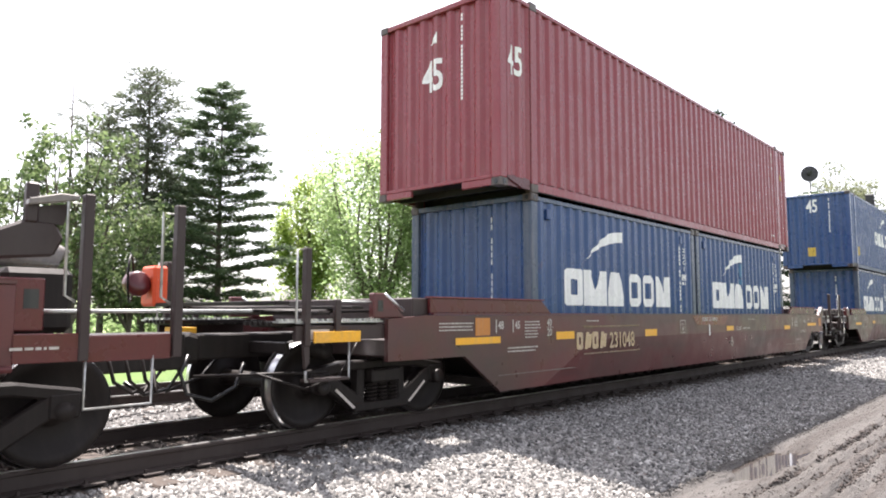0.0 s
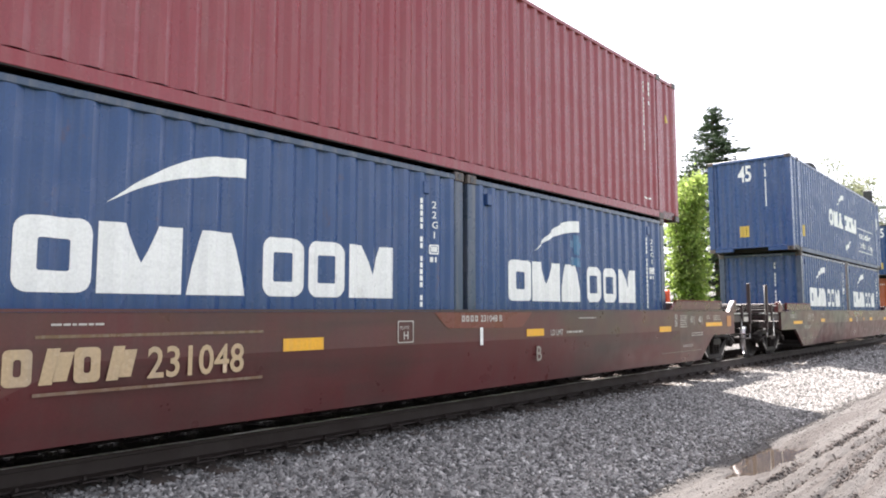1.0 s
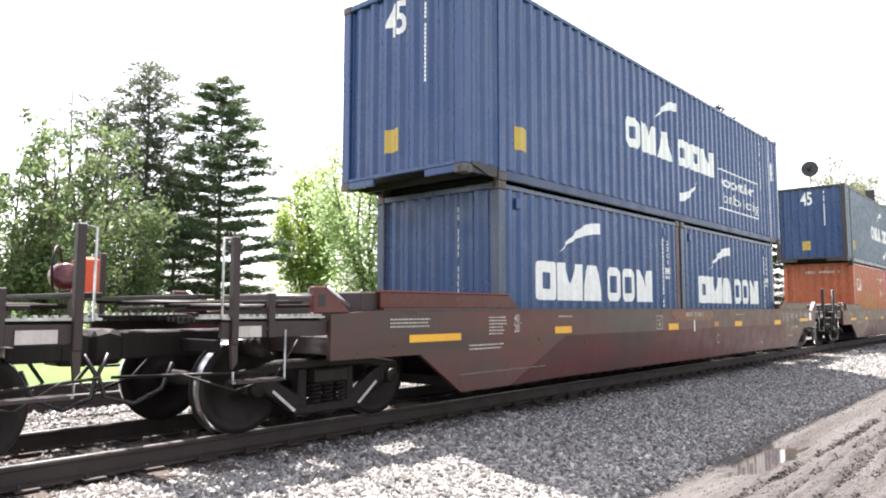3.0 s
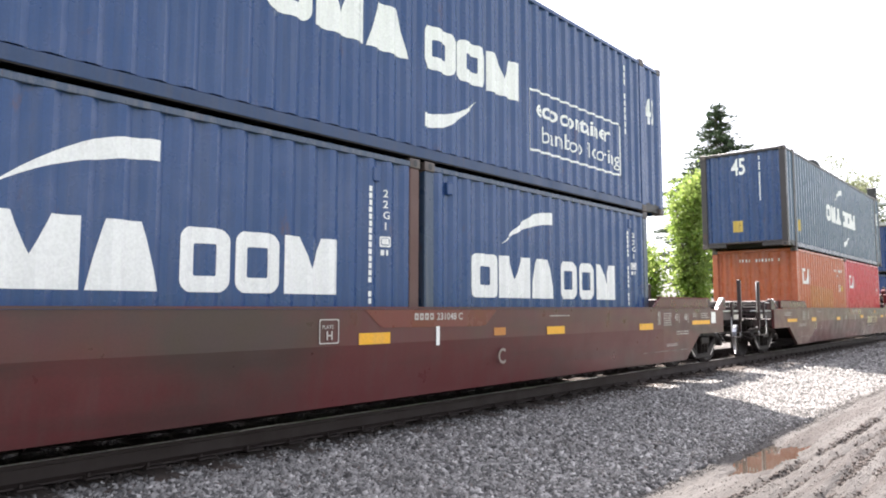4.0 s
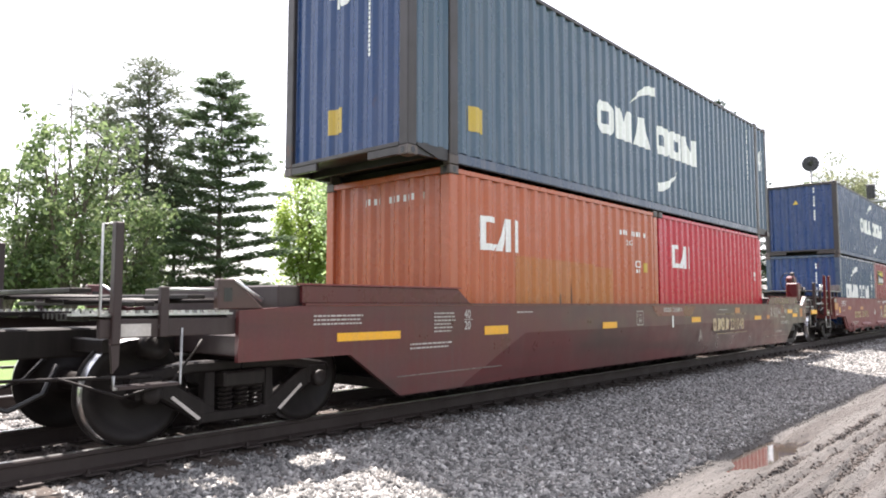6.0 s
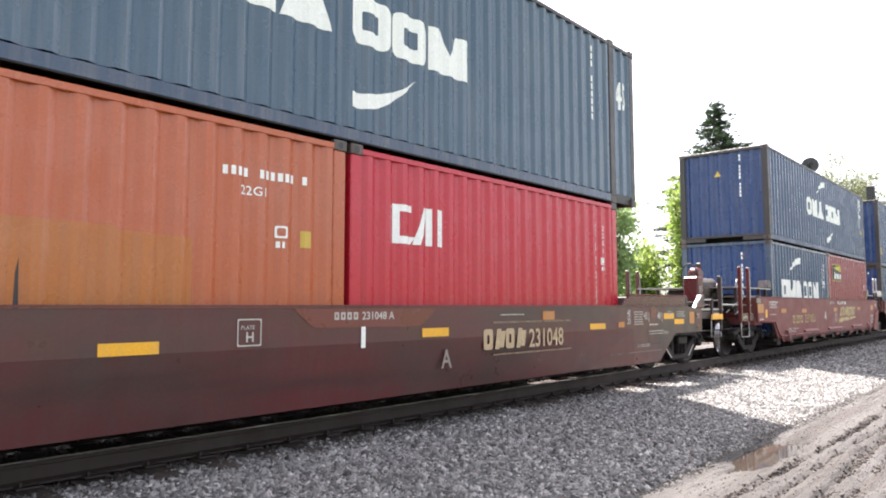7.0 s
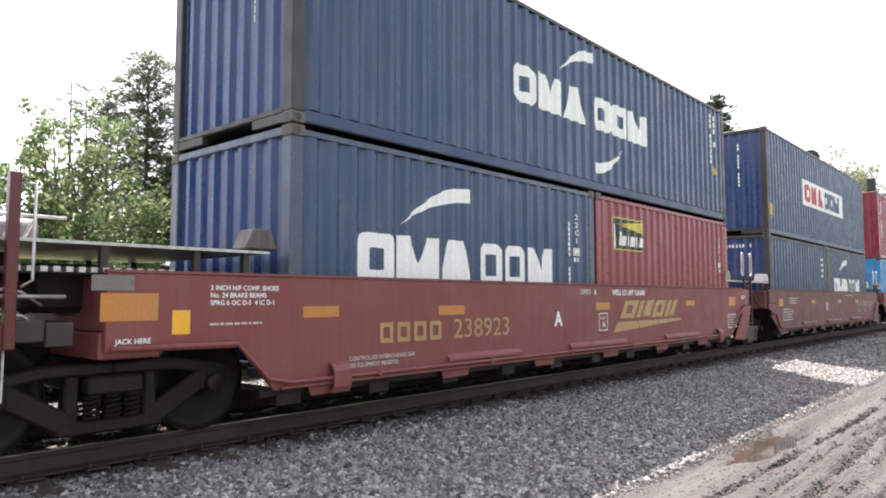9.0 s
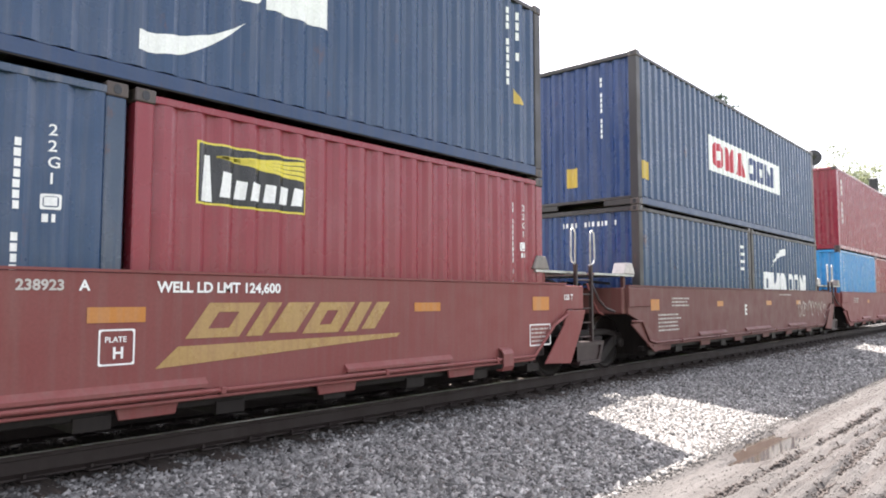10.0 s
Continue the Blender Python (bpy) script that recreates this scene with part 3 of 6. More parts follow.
def folded_sill(s):
    """A deep side plate: its lower half leans in under the car between the end panels."""
    def foot(x):
        a = abs(x)
        return 0.22 if a <= 7.2 else 0.22 + 0.48 * min(1.0, (a - 7.2) / 0.72)

    def head(x):
        a = abs(x)
        return 1.20 if a <= 8.55 else 1.20 - 0.04 * (a - 8.55) / 0.67

    def lean(x):
        return 0.085 * max(0.0, min(1.0, (6.2 - abs(x)) / 1.4))
    xs = [-9.22, -8.55, -7.92, -7.56, -7.2, -6.2, -4.8, 4.8, 6.2, 7.2, 7.56, 7.92, 8.55, 9.22]
    sh, n = Shape(), len(xs)
    v = []
    for depth in (0.0, 0.06):
        for x in xs:
            fold = max(0.83, foot(x) + 0.02)
            for z, d in ((foot(x), lean(x)), (fold, 0.0), (head(x), 0.0)):
                v.append((x, s * (1.45 - depth - d), z))
    m = n * 3
    f = []
    for i in range(n - 1):
        for k in range(2):
            a = i * 3 + k
            f += [(a, a + 3, a + 4, a + 1), (m + a + 1, m + a + 4, m + a + 3, m + a)]
        a = i * 3
        f += [(a, m + a, m + a + 3, a + 3), (a + 2, a + 5, m + a + 5, m + a + 2)]
    for i in (0, (n - 1) * 3):
        f += [(i + k, i + k + 1, m + i + k + 1, m + i + k) for k in range(2)]
    return sh.add(v, f)


def well_car_plain(centre, label, spec):
    """A well car with smooth deep side sills, two trucks and a platform at each end."""
    car = thing("well_car", (centre, TRACK_Y, 0), label, "railway car", "cars of the train")
    sill = [(-7.2, 0.22), (7.2, 0.22), (7.92, 0.70), (9.22, 0.70), (9.22, 1.16), (8.55, 1.20), (-8.55, 1.20), (-9.22, 1.16), (-9.22, 0.70), (-7.92, 0.70)]
    for s in (-1, 1):
        y0, y1 = (-1.45, -1.39) if s < 0 else (1.39, 1.45)
        part("side_sill", folded_sill(s), CARBROWN, car)
        part("top_chord", Shape().box(-8.5, 8.5, min(y0, y1) - (0.012 if s < 0 else -0.012), max(y0, y1) + (0.012 if s > 0 else -0.012), 1.203, 1.225), CARBROWN, car)
        ya, yb = (-1.41, -1.36) if s < 0 else (1.36, 1.41)
        for q in (-1, 1):
            tr = [(q * 5.92, 1.226), (q * 8.5, 1.226), (q * 8.5, 1.40), (q * 6.16, 1.40)]
            part("guide_plate", Shape().prism(tr, ya, yb), OXPATCH, car, "dark red container guide plate", bevel=0.006)
            # Paler red than the plate: its lit top edge is put into colour.
            part("guide_lip", Shape().box(*sorted((q * 6.12, q * 8.52)), ya - 0.02, yb + 0.02, 1.402, 1.418), CARRED, car)
            part("end_bracket", Shape().prism([(q * 8.95, 1.17), (q * 9.42, 1.17), (q * 9.42, 1.44), (q * 9.26, 1.44)], ya - 0.03, yb + 0.01), CARBROWN, car, bevel=0.012)
            # No slot is cut: a black patch is painted for its dark inside.
            part("bracket_slot", Shape().box(*sorted((q * 9.29, q * 9.37)), ya - 0.034, ya - 0.031, 1.24, 1.36), BLACK, car)
            rod(car, [(q * 8.98, ya - 0.03, 1.25), (q * 9.26, ya - 0.03, 1.43)], 0.018, BRIGHT, "bright_strut")
    for i in range(13):
        part("floor_beam", FLOOR_BEAM, None, car, at=(-7.0 + i * 14 / 12, 0, 0.26))
    for q in (-1, 1):
        part("lower_seam", Shape().box(*sorted((q * 5.35, q * 7.25)), -1.456, -1.451, 0.42, 0.43), DUSTY, car)
    for q in (-1, 1):
        part("well_end_plate", Shape().prism([(q * 6.75, 0.24), (q * 6.79, 0.24), (q * 7.60, 1.18), (q * 7.56, 1.18)], -1.385, 1.385), GRIME, car)
        end_platform(car, q, ENDBROWN, 10.38 if q > 0 else 10.25, spec.get("coupler") == q, spec["unit"] != "A")
        truck(car, q * 8.95)
    part("drawbar", Shape().box(11.0, 11.02 if spec.get("last") else 11.4, -0.1, 0.1, 0.78, 0.94), GRIME, car, bevel=0.02)
    Y = -1.4515

    def mark(name, polys, mat, lab=""):
        sticker(name, flat_bm(polys), mat, car, Y, "flat", lab)
    for x0, x1, z0, z1, m in spec["reflectors"]:
        mark("reflector", [rect(x0, x1, z0, z1)], m)
    for x0, x1, z0, z1, n in spec["stencils"]:
        sticker("stencil", flat_bm(bars(x0, x1, z0, z1, n, int(x0 * 100))), DULLWHITE, car, Y - 0.003)
    for body, x, z, h, m in spec["words"]:
        sticker("lettering", text_bm(body, h, x, z, 0.015, 0.85), m, car, Y - (0.004 if body == spec["unit"] else 0), "flat")
        if body in ("45", "48"):
            mark("tick", [rect(x + 0.19, x + 0.21, z - 0.05, z + 0.12) if x > 0 else rect(x - 0.05, x - 0.03, z - 0.05, z + 0.12)], DULLWHITE)
    for q in (-1, 1):
        mark("tick", [rect(q * 6.02 - 0.09, q * 6.02 + 0.09, 1.025, 1.032)], DULLWHITE)
    for x0, z0, w in spec.get("maker", ()):
        h = 0.26
        xx = x0
        for kind in range(4):
            sk, ww = 0.05, w * 0.25
            if kind % 2:
                mark("owner_mark", [[(xx, z0), (xx + 0.09, z0), (xx + 0.09 + sk, z0 + h), (xx + sk, z0 + h)], [(xx + 0.09, z0 + 0.02), (xx + ww, z0 + 0.02), (xx + ww + sk * 0.9, z0 + h - 0.03), (xx + 0.09 + sk * 0.9, z0 + h - 0.03)]], BUFF)
            else:
                mark("owner_mark", ring(xx, xx + ww, z0, z0 + h, 0.07, 0.04), BUFF)
            xx += ww + 0.045
        mark("stripe", [rect(x0 + 0.2, x0 + 2.1, z0 + 0.33, z0 + 0.355)], OLDGOLD)
        mark("stripe", [rect(x0 + 0.2, x0 + 2.1, z0 - 0.08, z0 - 0.055)], OLDGOLD)
    px = spec.get("patch", -0.87)
    mark("patch", [[(px + 0.26, 1.0), (0.82, 0.985), (0.93, 1.0), (1.16, 1.19), (px, 1.19), (px + 0.2, 1.03)]], PATCHRED, "fresh oxide red paint patch")
    Y -= 0.003
    sticker("lettering", text_bm("231048 " + spec["unit"], 0.078, 0.0, 1.075, 0.018, 1.05), DULLWHITE, car, Y, "flat")
    mark("owner_mark", [p for i in range(4) for p in ring(-0.37 + 0.085 * i, -0.31 + 0.085 * i, 1.075, 1.152, 0.018, 0.008)], DULLWHITE)
    mark("tick", [rect(-0.01, 0.05, 0.78, 1.0)], WHITE)
    mark("plate_frame", ring(px - 0.60, px - 0.35, 0.855, 1.10, 0.012, 0.012), DULLWHITE)
    sticker("lettering", text_bm("PLATE", 0.036, px - 0.565, 1.005, 0.004), DULLWHITE, car, Y, "flat")
    sticker("lettering", text_bm("H", 0.085, px - 0.515, 0.895, 0.02), DULLWHITE, car, Y, "flat")
    MOVED.append(car)
    return car


E3 = [(7.52, 8.44, 0.885, 0.965, YELLOW), (-8.1, -7.2, 0.84, 0.925, YELLOW)]
ENDS = [(6.2, 6.62, 0.88, 1.13, 6), (7.56, 7.78, 1.03, 1.12, 3), (7.95, 8.4, 1.0, 1.12, 3), (6.75, 7.5, 0.70, 0.79, 2), (6.3, 6.8, 0.50, 0.56, 2),
        (-6.65, -6.25, 0.88, 1.13, 6), (-7.05, -6.3, 0.70, 0.79, 2), (-8.4, -7.6, 1.0, 1.12, 3), (2.4, 2.95, 1.08, 1.12, 1), (-5.0, -4.6, 1.09, 1.13, 1)]
LOAD = [("45", 6.70, 0.98, 0.12, DULLWHITE), ("48", 7.13, 0.98, 0.12, DULLWHITE)]
NUMS = [("40", 5.95, 1.045, 0.10, DULLWHITE), ("20", 5.95, 0.91, 0.10, DULLWHITE), ("40", -6.10, 1.045, 0.10, DULLWHITE), ("20", -6.10, 0.91, 0.10, DULLWHITE)]
well_car_plain(14.51, "weathered brown well car with smooth deep side sills", {
    "unit": "B", "coupler": -1, "stencils": ENDS + [(2.05, 2.6, 0.86, 0.935, 1)], "maker": [(-5.30, 0.68, 0.76)],
    "reflectors": E3 + [(-2.98, -2.5, 0.83, 0.95, YELLOW), (1.02, 1.45, 0.86, 0.96, YELLOW), (5.27, 5.78, 0.82, 0.92, YELLOW), (-5.86, -5.36, 0.85, 0.96, YELLOW), (-7.72, -7.42, 0.945, 1.165, AMBER), (8.75, 9.0, 0.87, 1.1, AMBER)],
    "words": LOAD + NUMS + [("48", -7.25, 1.02, 0.1, DULLWHITE), ("45", -6.88, 1.02, 0.1, DULLWHITE), ("231048", -4.28, 0.68, 0.24, BUFF), ("B", 1.24, 0.52, 0.2, OLDWHITE), ("LD LMT", 1.62, 0.86, 0.08, DULLWHITE)]})
well_car_plain(36.53, "weathered brown well car with a dusty lower sill", {
    "unit": "C", "patch": -1.12, "stencils": ENDS,
    "reflectors": E3 + [(-1.2, -0.75, 0.83, 0.95, YELLOW), (2.33, 2.8, 0.84, 0.95, YELLOW), (5.22, 5.76, 0.83, 0.94, YELLOW), (1.1, 1.35, 0.86, 0.96, AMBER), (-5.10, -4.64, 0.865, 0.965, YELLOW), (8.52, 8.77, 0.90, 1.13, WHITE)],
    "words": LOAD + NUMS + [("C", 1.18, 0.5, 0.19, OLDWHITE)]})
U3 = well_car_plain(58.55, "grey-brown dusty well car with worn lettering", {
    "unit": "A", "coupler": 1, "stencils": ENDS + [(8.97, 9.14, 0.97, 1.08, 4), (6.79, 7.16, 0.855, 0.915, 1)], "maker": [(2.05, 0.66, 0.76)],
    "reflectors": E3[1:] + [(7.40, 7.85, 0.975, 1.08, YELLOW), (7.86, 8.31, 0.87, 0.965, YELLOW), (5.64, 5.85, 0.86, 0.95, AMBER), (6.86, 7.08, 1.0, 1.19, PATCHRED), (7.36, 7.60, 0.70, 0.76, DUSTY), (-5.7, -5.2, 0.83, 0.94, YELLOW), (0.92, 1.38, 0.86, 0.96, YELLOW), (4.71, 5.2, 0.85, 0.94, YELLOW), (-2.66, -2.18, 0.83, 0.93, YELLOW), (3.4, 3.7, 1.02, 1.14, AMBER), (8.58, 8.82, 0.87, 1.1, AMBER), (8.92, 9.2, 0.78, 1.13, OXPATCH)],
    "words": NUMS + [("45", 6.58, 0.98, 0.12, DULLWHITE), ("48", 7.12, 0.98, 0.12, DULLWHITE), ("231048", 3.05, 0.66, 0.24, BUFF), ("A", 1.25, 0.49, 0.21, OLDWHITE)]})

def well_car_ribbed(centre, x_left, x_right, label, lead, spec):
    """A well car with a ledge and pipe along the foot of its red sills; lead: it has a platform and truck of its own at its first end."""
    car = thing("well_car", (centre, TRACK_Y, 0), label, "railway car", "cars of the train")
    CR = spec.get("paint", CARRED)
    xl, xr = x_left, x_right
    if lead:
        left = [(xl + 1.18, 0.78), (xl, 0.80), (xl, 1.42)]
        foot = xl + 1.55
    else:
        left = [(xl + 0.5, 0.80), (xl, 0.95), (xl, 1.42)]
        foot = xl + 0.78
    poly = [(foot, 0.36), (xr - 0.85, 0.36), (xr - 0.35, 0.80), (xr, 0.95), (xr, 1.42)] + left[::-1]
    for s in (-1, 1):
        y0, y1 = (-1.41, -1.36) if s < 0 else (1.36, 1.41)
        part("side_sill", Shape().prism(poly, y0, y1), CR, car, bevel=0.006)
        part("top_chord", Shape().box(xl, xr, y0 - 0.012, y1 + 0.012, 1.423, 1.445), CR, car)
        ya = -1.33 if s < 0 else 1.23
        # Near-black steel here puts the shade under the ledge into the colour.
        part("lower_sill", Shape().box(foot - 0.1, xr - 0.75, ya, ya + 0.10, 0.29, 0.37), GRIME, car, bevel=0.01)
        yo = s * 1.46
        ledge = Shape().box(foot + 0.05, xr - 0.9, min(yo, s * 1.40), max(yo, s * 1.40), 0.375, 0.395)
        part("ledge", ledge, CR, car)
        pts = [(xl + 0.02, yo, 0.83), (xl + (1.12 if lead else 0.4), yo, 0.82), (foot - 0.1, yo, 0.48), (foot + 0.15, yo, 0.43), (xr - 0.9, yo, 0.43), (xr - 0.4, yo, 0.84), (xr - 0.05, yo, 0.98)]
        rod(car, pts, 0.022, CR, "edge_pipe")
        n = int((xr - foot) / 1.95)
        for i in range(n):
            x = foot + 0.4 + i * 1.95
            part("bracket", Shape().prism([(x, 0.374), (x + 0.52, 0.374), (x + 0.49, 0.27), (x + 0.03, 0.27)], *sorted((s * 1.375, s * 1.40))), CR, car, bevel=0.006)
            part("pipe_clamp", Shape().box(x + 0.86, x + 0.91, *sorted((s * 1.41, s * 1.49)), 0.398, 0.46), CR, car, bevel=0.008)
        for x0, x1 in ((-3.95, -2.45), (-1.2, 0.62), (2.16, 3.8)):
            if s < 0:
                part("foot_rail", Shape().prism_x([(-1.46, 0.50), (-1.40, 0.56), (-1.40, 0.47), (-1.46, 0.47)], x0, x1), CR, car)
    for i in range(11):
        part("floor_beam", FLOOR_BEAM, None, car, at=(foot + 0.2 + i * (xr - foot - 1.0) / 10, 0, 0.21))
    ends = [(1, xr)] if lead else [(-1, xl), (1, xr)]
    for q, xe in ends:
        def X(a, b):
            return (xe + a, xe + b) if q > 0 else (xe - b, xe - a)
        part("end_frame", Shape().box(*X(-0.35, 0.12), -1.36, 1.36, 0.95, 1.40).box(*X(0.0, 1.35), -0.30, 0.30, 0.62, 0.95), CR, car, bevel=0.02)
        part("well_end_plate", Shape().box(*X(-0.86, -0.82), -1.35, 1.35, 0.22, 1.40), GRIME, car)
        for s in (-1, 1):
            if q > 0:
                fl = [(xe - 0.62, 0.30), (xe + 0.06, 0.26), (xe + 0.38, 0.78), (xe + 0.50, 1.04), (xe - 0.02, 1.04), (xe - 0.12, 0.82)]
                part("end_panel", Shape().box(xe + 0.004, xe + 0.52, *sorted((s * 1.395, s * 1.365)), 1.05, 1.41), CR, car, bevel=0.01)
            else:
                fl = [(xe + 1.36, 0.31), (xe + 0.92, 0.26), (xe + 0.02, 0.78), (xe + 0.52, 0.82)]
                part("end_panel", Shape().box(xe - 0.02, xe + 0.80, *sorted((s * 1.435, s * 1.412)), 1.07, 1.40), CR, car, bevel=0.01)
            part("end_flange", Shape().prism(fl, *sorted((s * 1.445, s * 1.415))), CR, car, bevel=0.008)
        part("end_walkway", Shape().box(*X(-0.55, 0.85), -1.25, 1.25, 1.60, 1.635), GALV, car)
        for y in (-1.2, 1.14):
            part("walkway_leg", Shape().box(*X(-0.3, -0.24), y, y + 0.06, 1.40, 1.60), CR, car)
        for s in (-1, 1):
            part("corner_guide", Shape().prism([(xe - q * 0.60, 1.64), (xe - q * 0.18, 1.64), (xe - q * 0.28, 1.84), (xe - q * 0.50, 1.84)], *sorted((s * 1.25, s * 1.0))), DULLWHITE if spec.get("pale_guides") else DUSTY, car, "pale worn container corner guide", bevel=0.015)
        if q > 0:
            for y in (-1.32,):
                for dx, h in ((0.40, -1), (0.86, 1)):
                    part("ladder_post", Shape().box(xe + dx, xe + dx + 0.05, y - 0.03, y + 0.03, 0.50, 1.75), ENDBROWN, car, bevel=0.006)
                    xa = xe + dx + 0.025
                    rod(car, [(xa, y, 1.70), (xa, y, 2.22), (xa + h * 0.02, y, 2.28), (xa + h * 0.07, y, 2.30), (xa + h * 0.12, y, 2.26), (xa + h * 0.13, y, 1.86), (xa + h * 0.10, y, 1.78), (xa, y, 1.74)], 0.014)
                for z in (0.62, 0.84, 1.06, 1.28, 1.50):
                    rod(car, [(xe + 0.42, y, z), (xe + 0.89, y, z)], 0.013, ENDBROWN, "rung")
            part("step_tray", Shape().prism([(xe + 0.42, 0.20), (xe + 1.05, 0.20), (xe + 1.20, 0.54), (xe + 0.28, 0.54), (xe + 0.31, 0.48), (xe + 1.10, 0.48), (xe + 1.00, 0.26), (xe + 0.46, 0.26)], -1.37, -1.10)
                 .box(xe + 0.40, xe + 1.06, -1.345, -1.335, 0.25, 0.50), ENDBROWN, car, "dark bucket step at the ladder's foot")
            rod(car, [(xe + 0.9, -1.34, 1.42), (xe + 1.05, -1.36, 1.20), (xe + 1.25, -1.38, 1.06), (xe + 1.5, -1.4, 1.0)], 0.022, ENDBROWN, "brake_hose")
            part("hose_bundle", Shape().tube([(xe + 0.2, -0.9, 1.30), (xe + 0.5, -0.95, 1.0), (xe + 0.9, -0.9, 0.92), (xe + 1.2, -0.85, 1.25)], 0.03, 8).tube([(xe + 0.2, -0.7, 1.32), (xe + 0.6, -0.75, 0.85), (xe + 1.1, -0.7, 1.2)], 0.025, 8), BLACK, car)
            truck(car, spec["joint"], False)
            rod(car, [(xe + 0.8, -1.3, 1.45), (xe + 1.0, -1.3, 1.15), (xe + 1.15, -1.3, 1.0), (xe + 1.3, -1.3, 0.95)], 0.016, CR)
            part("articulation", Shape().box(spec["joint"] - 0.45, spec["joint"] + 0.45, -0.4, 0.4, 0.60, 1.0), GRIME, car, bevel=0.04)
        for y in (-0.9, -0.3, 0.5):
            rod(car, [(xe - q * 0.3, y, 1.48), (xe + q * 0.3, y, 1.50), (xe + q * 0.6, y, 1.44)], 0.022, GRIME, "brake_pipe")
    if lead:
        truck(car, -7.72, False)
        part("draft_sill", Shape().box(-10.0, -6.6, -0.33, 0.33, 0.66, 1.02).box(-10.3, -10.0, -0.14, 0.14, 0.74, 0.98), GRIME, car, bevel=0.015)
        part("body_bolster", Shape().box(-7.95, -7.45, -1.34, 1.34, 0.74, 0.95), CR, car, bevel=0.015)
        part("well_end_beam", Shape().box(xl + 0.02, xl + 0.3, -1.36, 1.36, 0.95, 1.40), CR, car, bevel=0.015)
        if spec.get("deck"):
            part("end_deck", Shape().box(-8.95, -6.35, -1.25, 1.25, 1.64, 1.665), GALV, car, "flat grey walkway deck over the car end")
            for x in (-8.8, -7.9, -7.1, -6.6):
                for y in (-1.2, 1.14):
                    # Legs share the dark end paint, which holds the shade under the deck.
                    part("deck_leg", Shape().box(x, x + 0.06, y, y + 0.06, 1.40 if x > -8.2 else 1.02, 1.64), ENDBROWN, car)
        else:
            part("end_bracket", Shape().prism([(-7.5, 1.52), (-7.5, 1.74), (-8.02, 1.82), (-8.19, 1.90), (-8.40, 1.90), (-8.47, 1.78), (-8.40, 1.64), (-8.0, 1.60)], 1.22, 1.30), ENDBROWN, car, bevel=0.02)
            part("bracket_post", Shape().box(-8.28, -8.19, 1.24, 1.32, 1.88, 2.18), ENDBROWN, car, bevel=0.015)
            part("bracket_arm", Shape().prism([(-8.19, 2.00), (-8.53, 2.07), (-8.54, 2.11), (-8.40, 2.11), (-8.19, 2.05)], 1.30, 1.38), DUSTY, car, "dusty grey lever arm", bevel=0.008)
            part("bracket_web", Shape().prism([(-8.19, 1.90), (-8.46, 1.88), (-8.50, 2.05), (-8.19, 1.99)], 1.26, 1.29), ENDBROWN, car)
            part("end_plate", Shape().box(-8.32, -7.70, 1.34, 1.40, 1.09, 1.47), OXPATCH, car, "dark red end plate with a square opening", bevel=0.01)
            # Black patch on the plate, drawn for the shade inside its opening.
            part("plate_opening", Shape().box(-8.28, -8.18, 1.395, 1.403, 1.25, 1.39), BLACK, car)
            part("end_plate", Shape().box(-8.56, -8.12, 1.40, 1.425, 0.86, 1.07), OXPATCH, car, "dark red end plate with small pale print", bevel=0.006)
            sticker("stencil", flat_bm(bars(-0.24, 0.10, 0.94, 0.99, 1, 6)), DULLWHITE, car, -1.4265, turn=Matrix.Translation((-8.34, 0, 0)) @ Matrix.Rotation(math.pi, 4, "Z"))
            for i in range(3):
                rod(car, [(-8.9 - 0.14 * i, 1.1, 0.9), (-8.95 - 0.13 * i, 1.15, 0.66), (-9.1 - 0.1 * i, 1.15, 0.56), (-9.3, 1.1, 0.62 + 0.06 * i)], 0.016, GRIME, "air_line")
        part("corner_guide", Shape().prism([(-6.62, 1.68), (-6.25, 1.68), (-6.34, 1.88), (-6.52, 1.88)], -1.25, -1.0), CASTING, car, "rusty container corner guide", bevel=0.015)
        for s in (-1, 1):
            part("end_sill", Shape().box(-9.15 if spec.get("deck") else -9.29, -8.6, *sorted((s * 1.41, s * 1.36)), 0.85, 1.05), OXPATCH, car, bevel=0.008)
            rod(car, [(-10.1, s * 1.33, 1.24), (-8.2, s * 1.33, 1.23)], 0.016, GALV, "end_rail")
        part("side_box", Shape().box(-8.58, -8.35, -1.38, -1.1, 0.90, 1.06).box(-8.34, -8.14, -1.36, -1.1, 0.86, 1.04), ENDBROWN, car, bevel=0.01)
        gr = Shape()
        for i in range(14):
            gr.box(-8.55 + i * 0.09, -8.50 + i * 0.09, -1.30, -0.6, 1.42, 1.46)
        part("grating", gr, GALV, car)
        for y in (-1.40, 1.40):
            for x in (-9.17 if spec.get("deck") else -9.34, -8.60):
                part("end_post", Shape().box(x - 0.03, x + 0.045, y - 0.04, y + 0.04, 0.86, 2.12), OXPATCH if spec.get("deck") else ENDBROWN, car, bevel=0.008)
                rod(car, [(x + 0.06, y, 2.04), (x + 0.15, y, 2.05), (x + 0.15, y, 1.35), (x + 0.07, y, 1.30)])
            rod(car, [(-9.14, y, 0.88), (-9.14, y, 0.50), (-8.62, y, 0.50), (-8.62, y, 0.88)], 0.012)
        part("air_reservoir", Shape().tube([(-9.02, -0.35, 1.74), (-9.0, -0.35, 1.76), (-8.2, -0.35, 1.77), (-8.12, -0.35, 1.77)], 0.13, 16), DUSTY, car, "dusty cylindrical air reservoir", smooth=True)
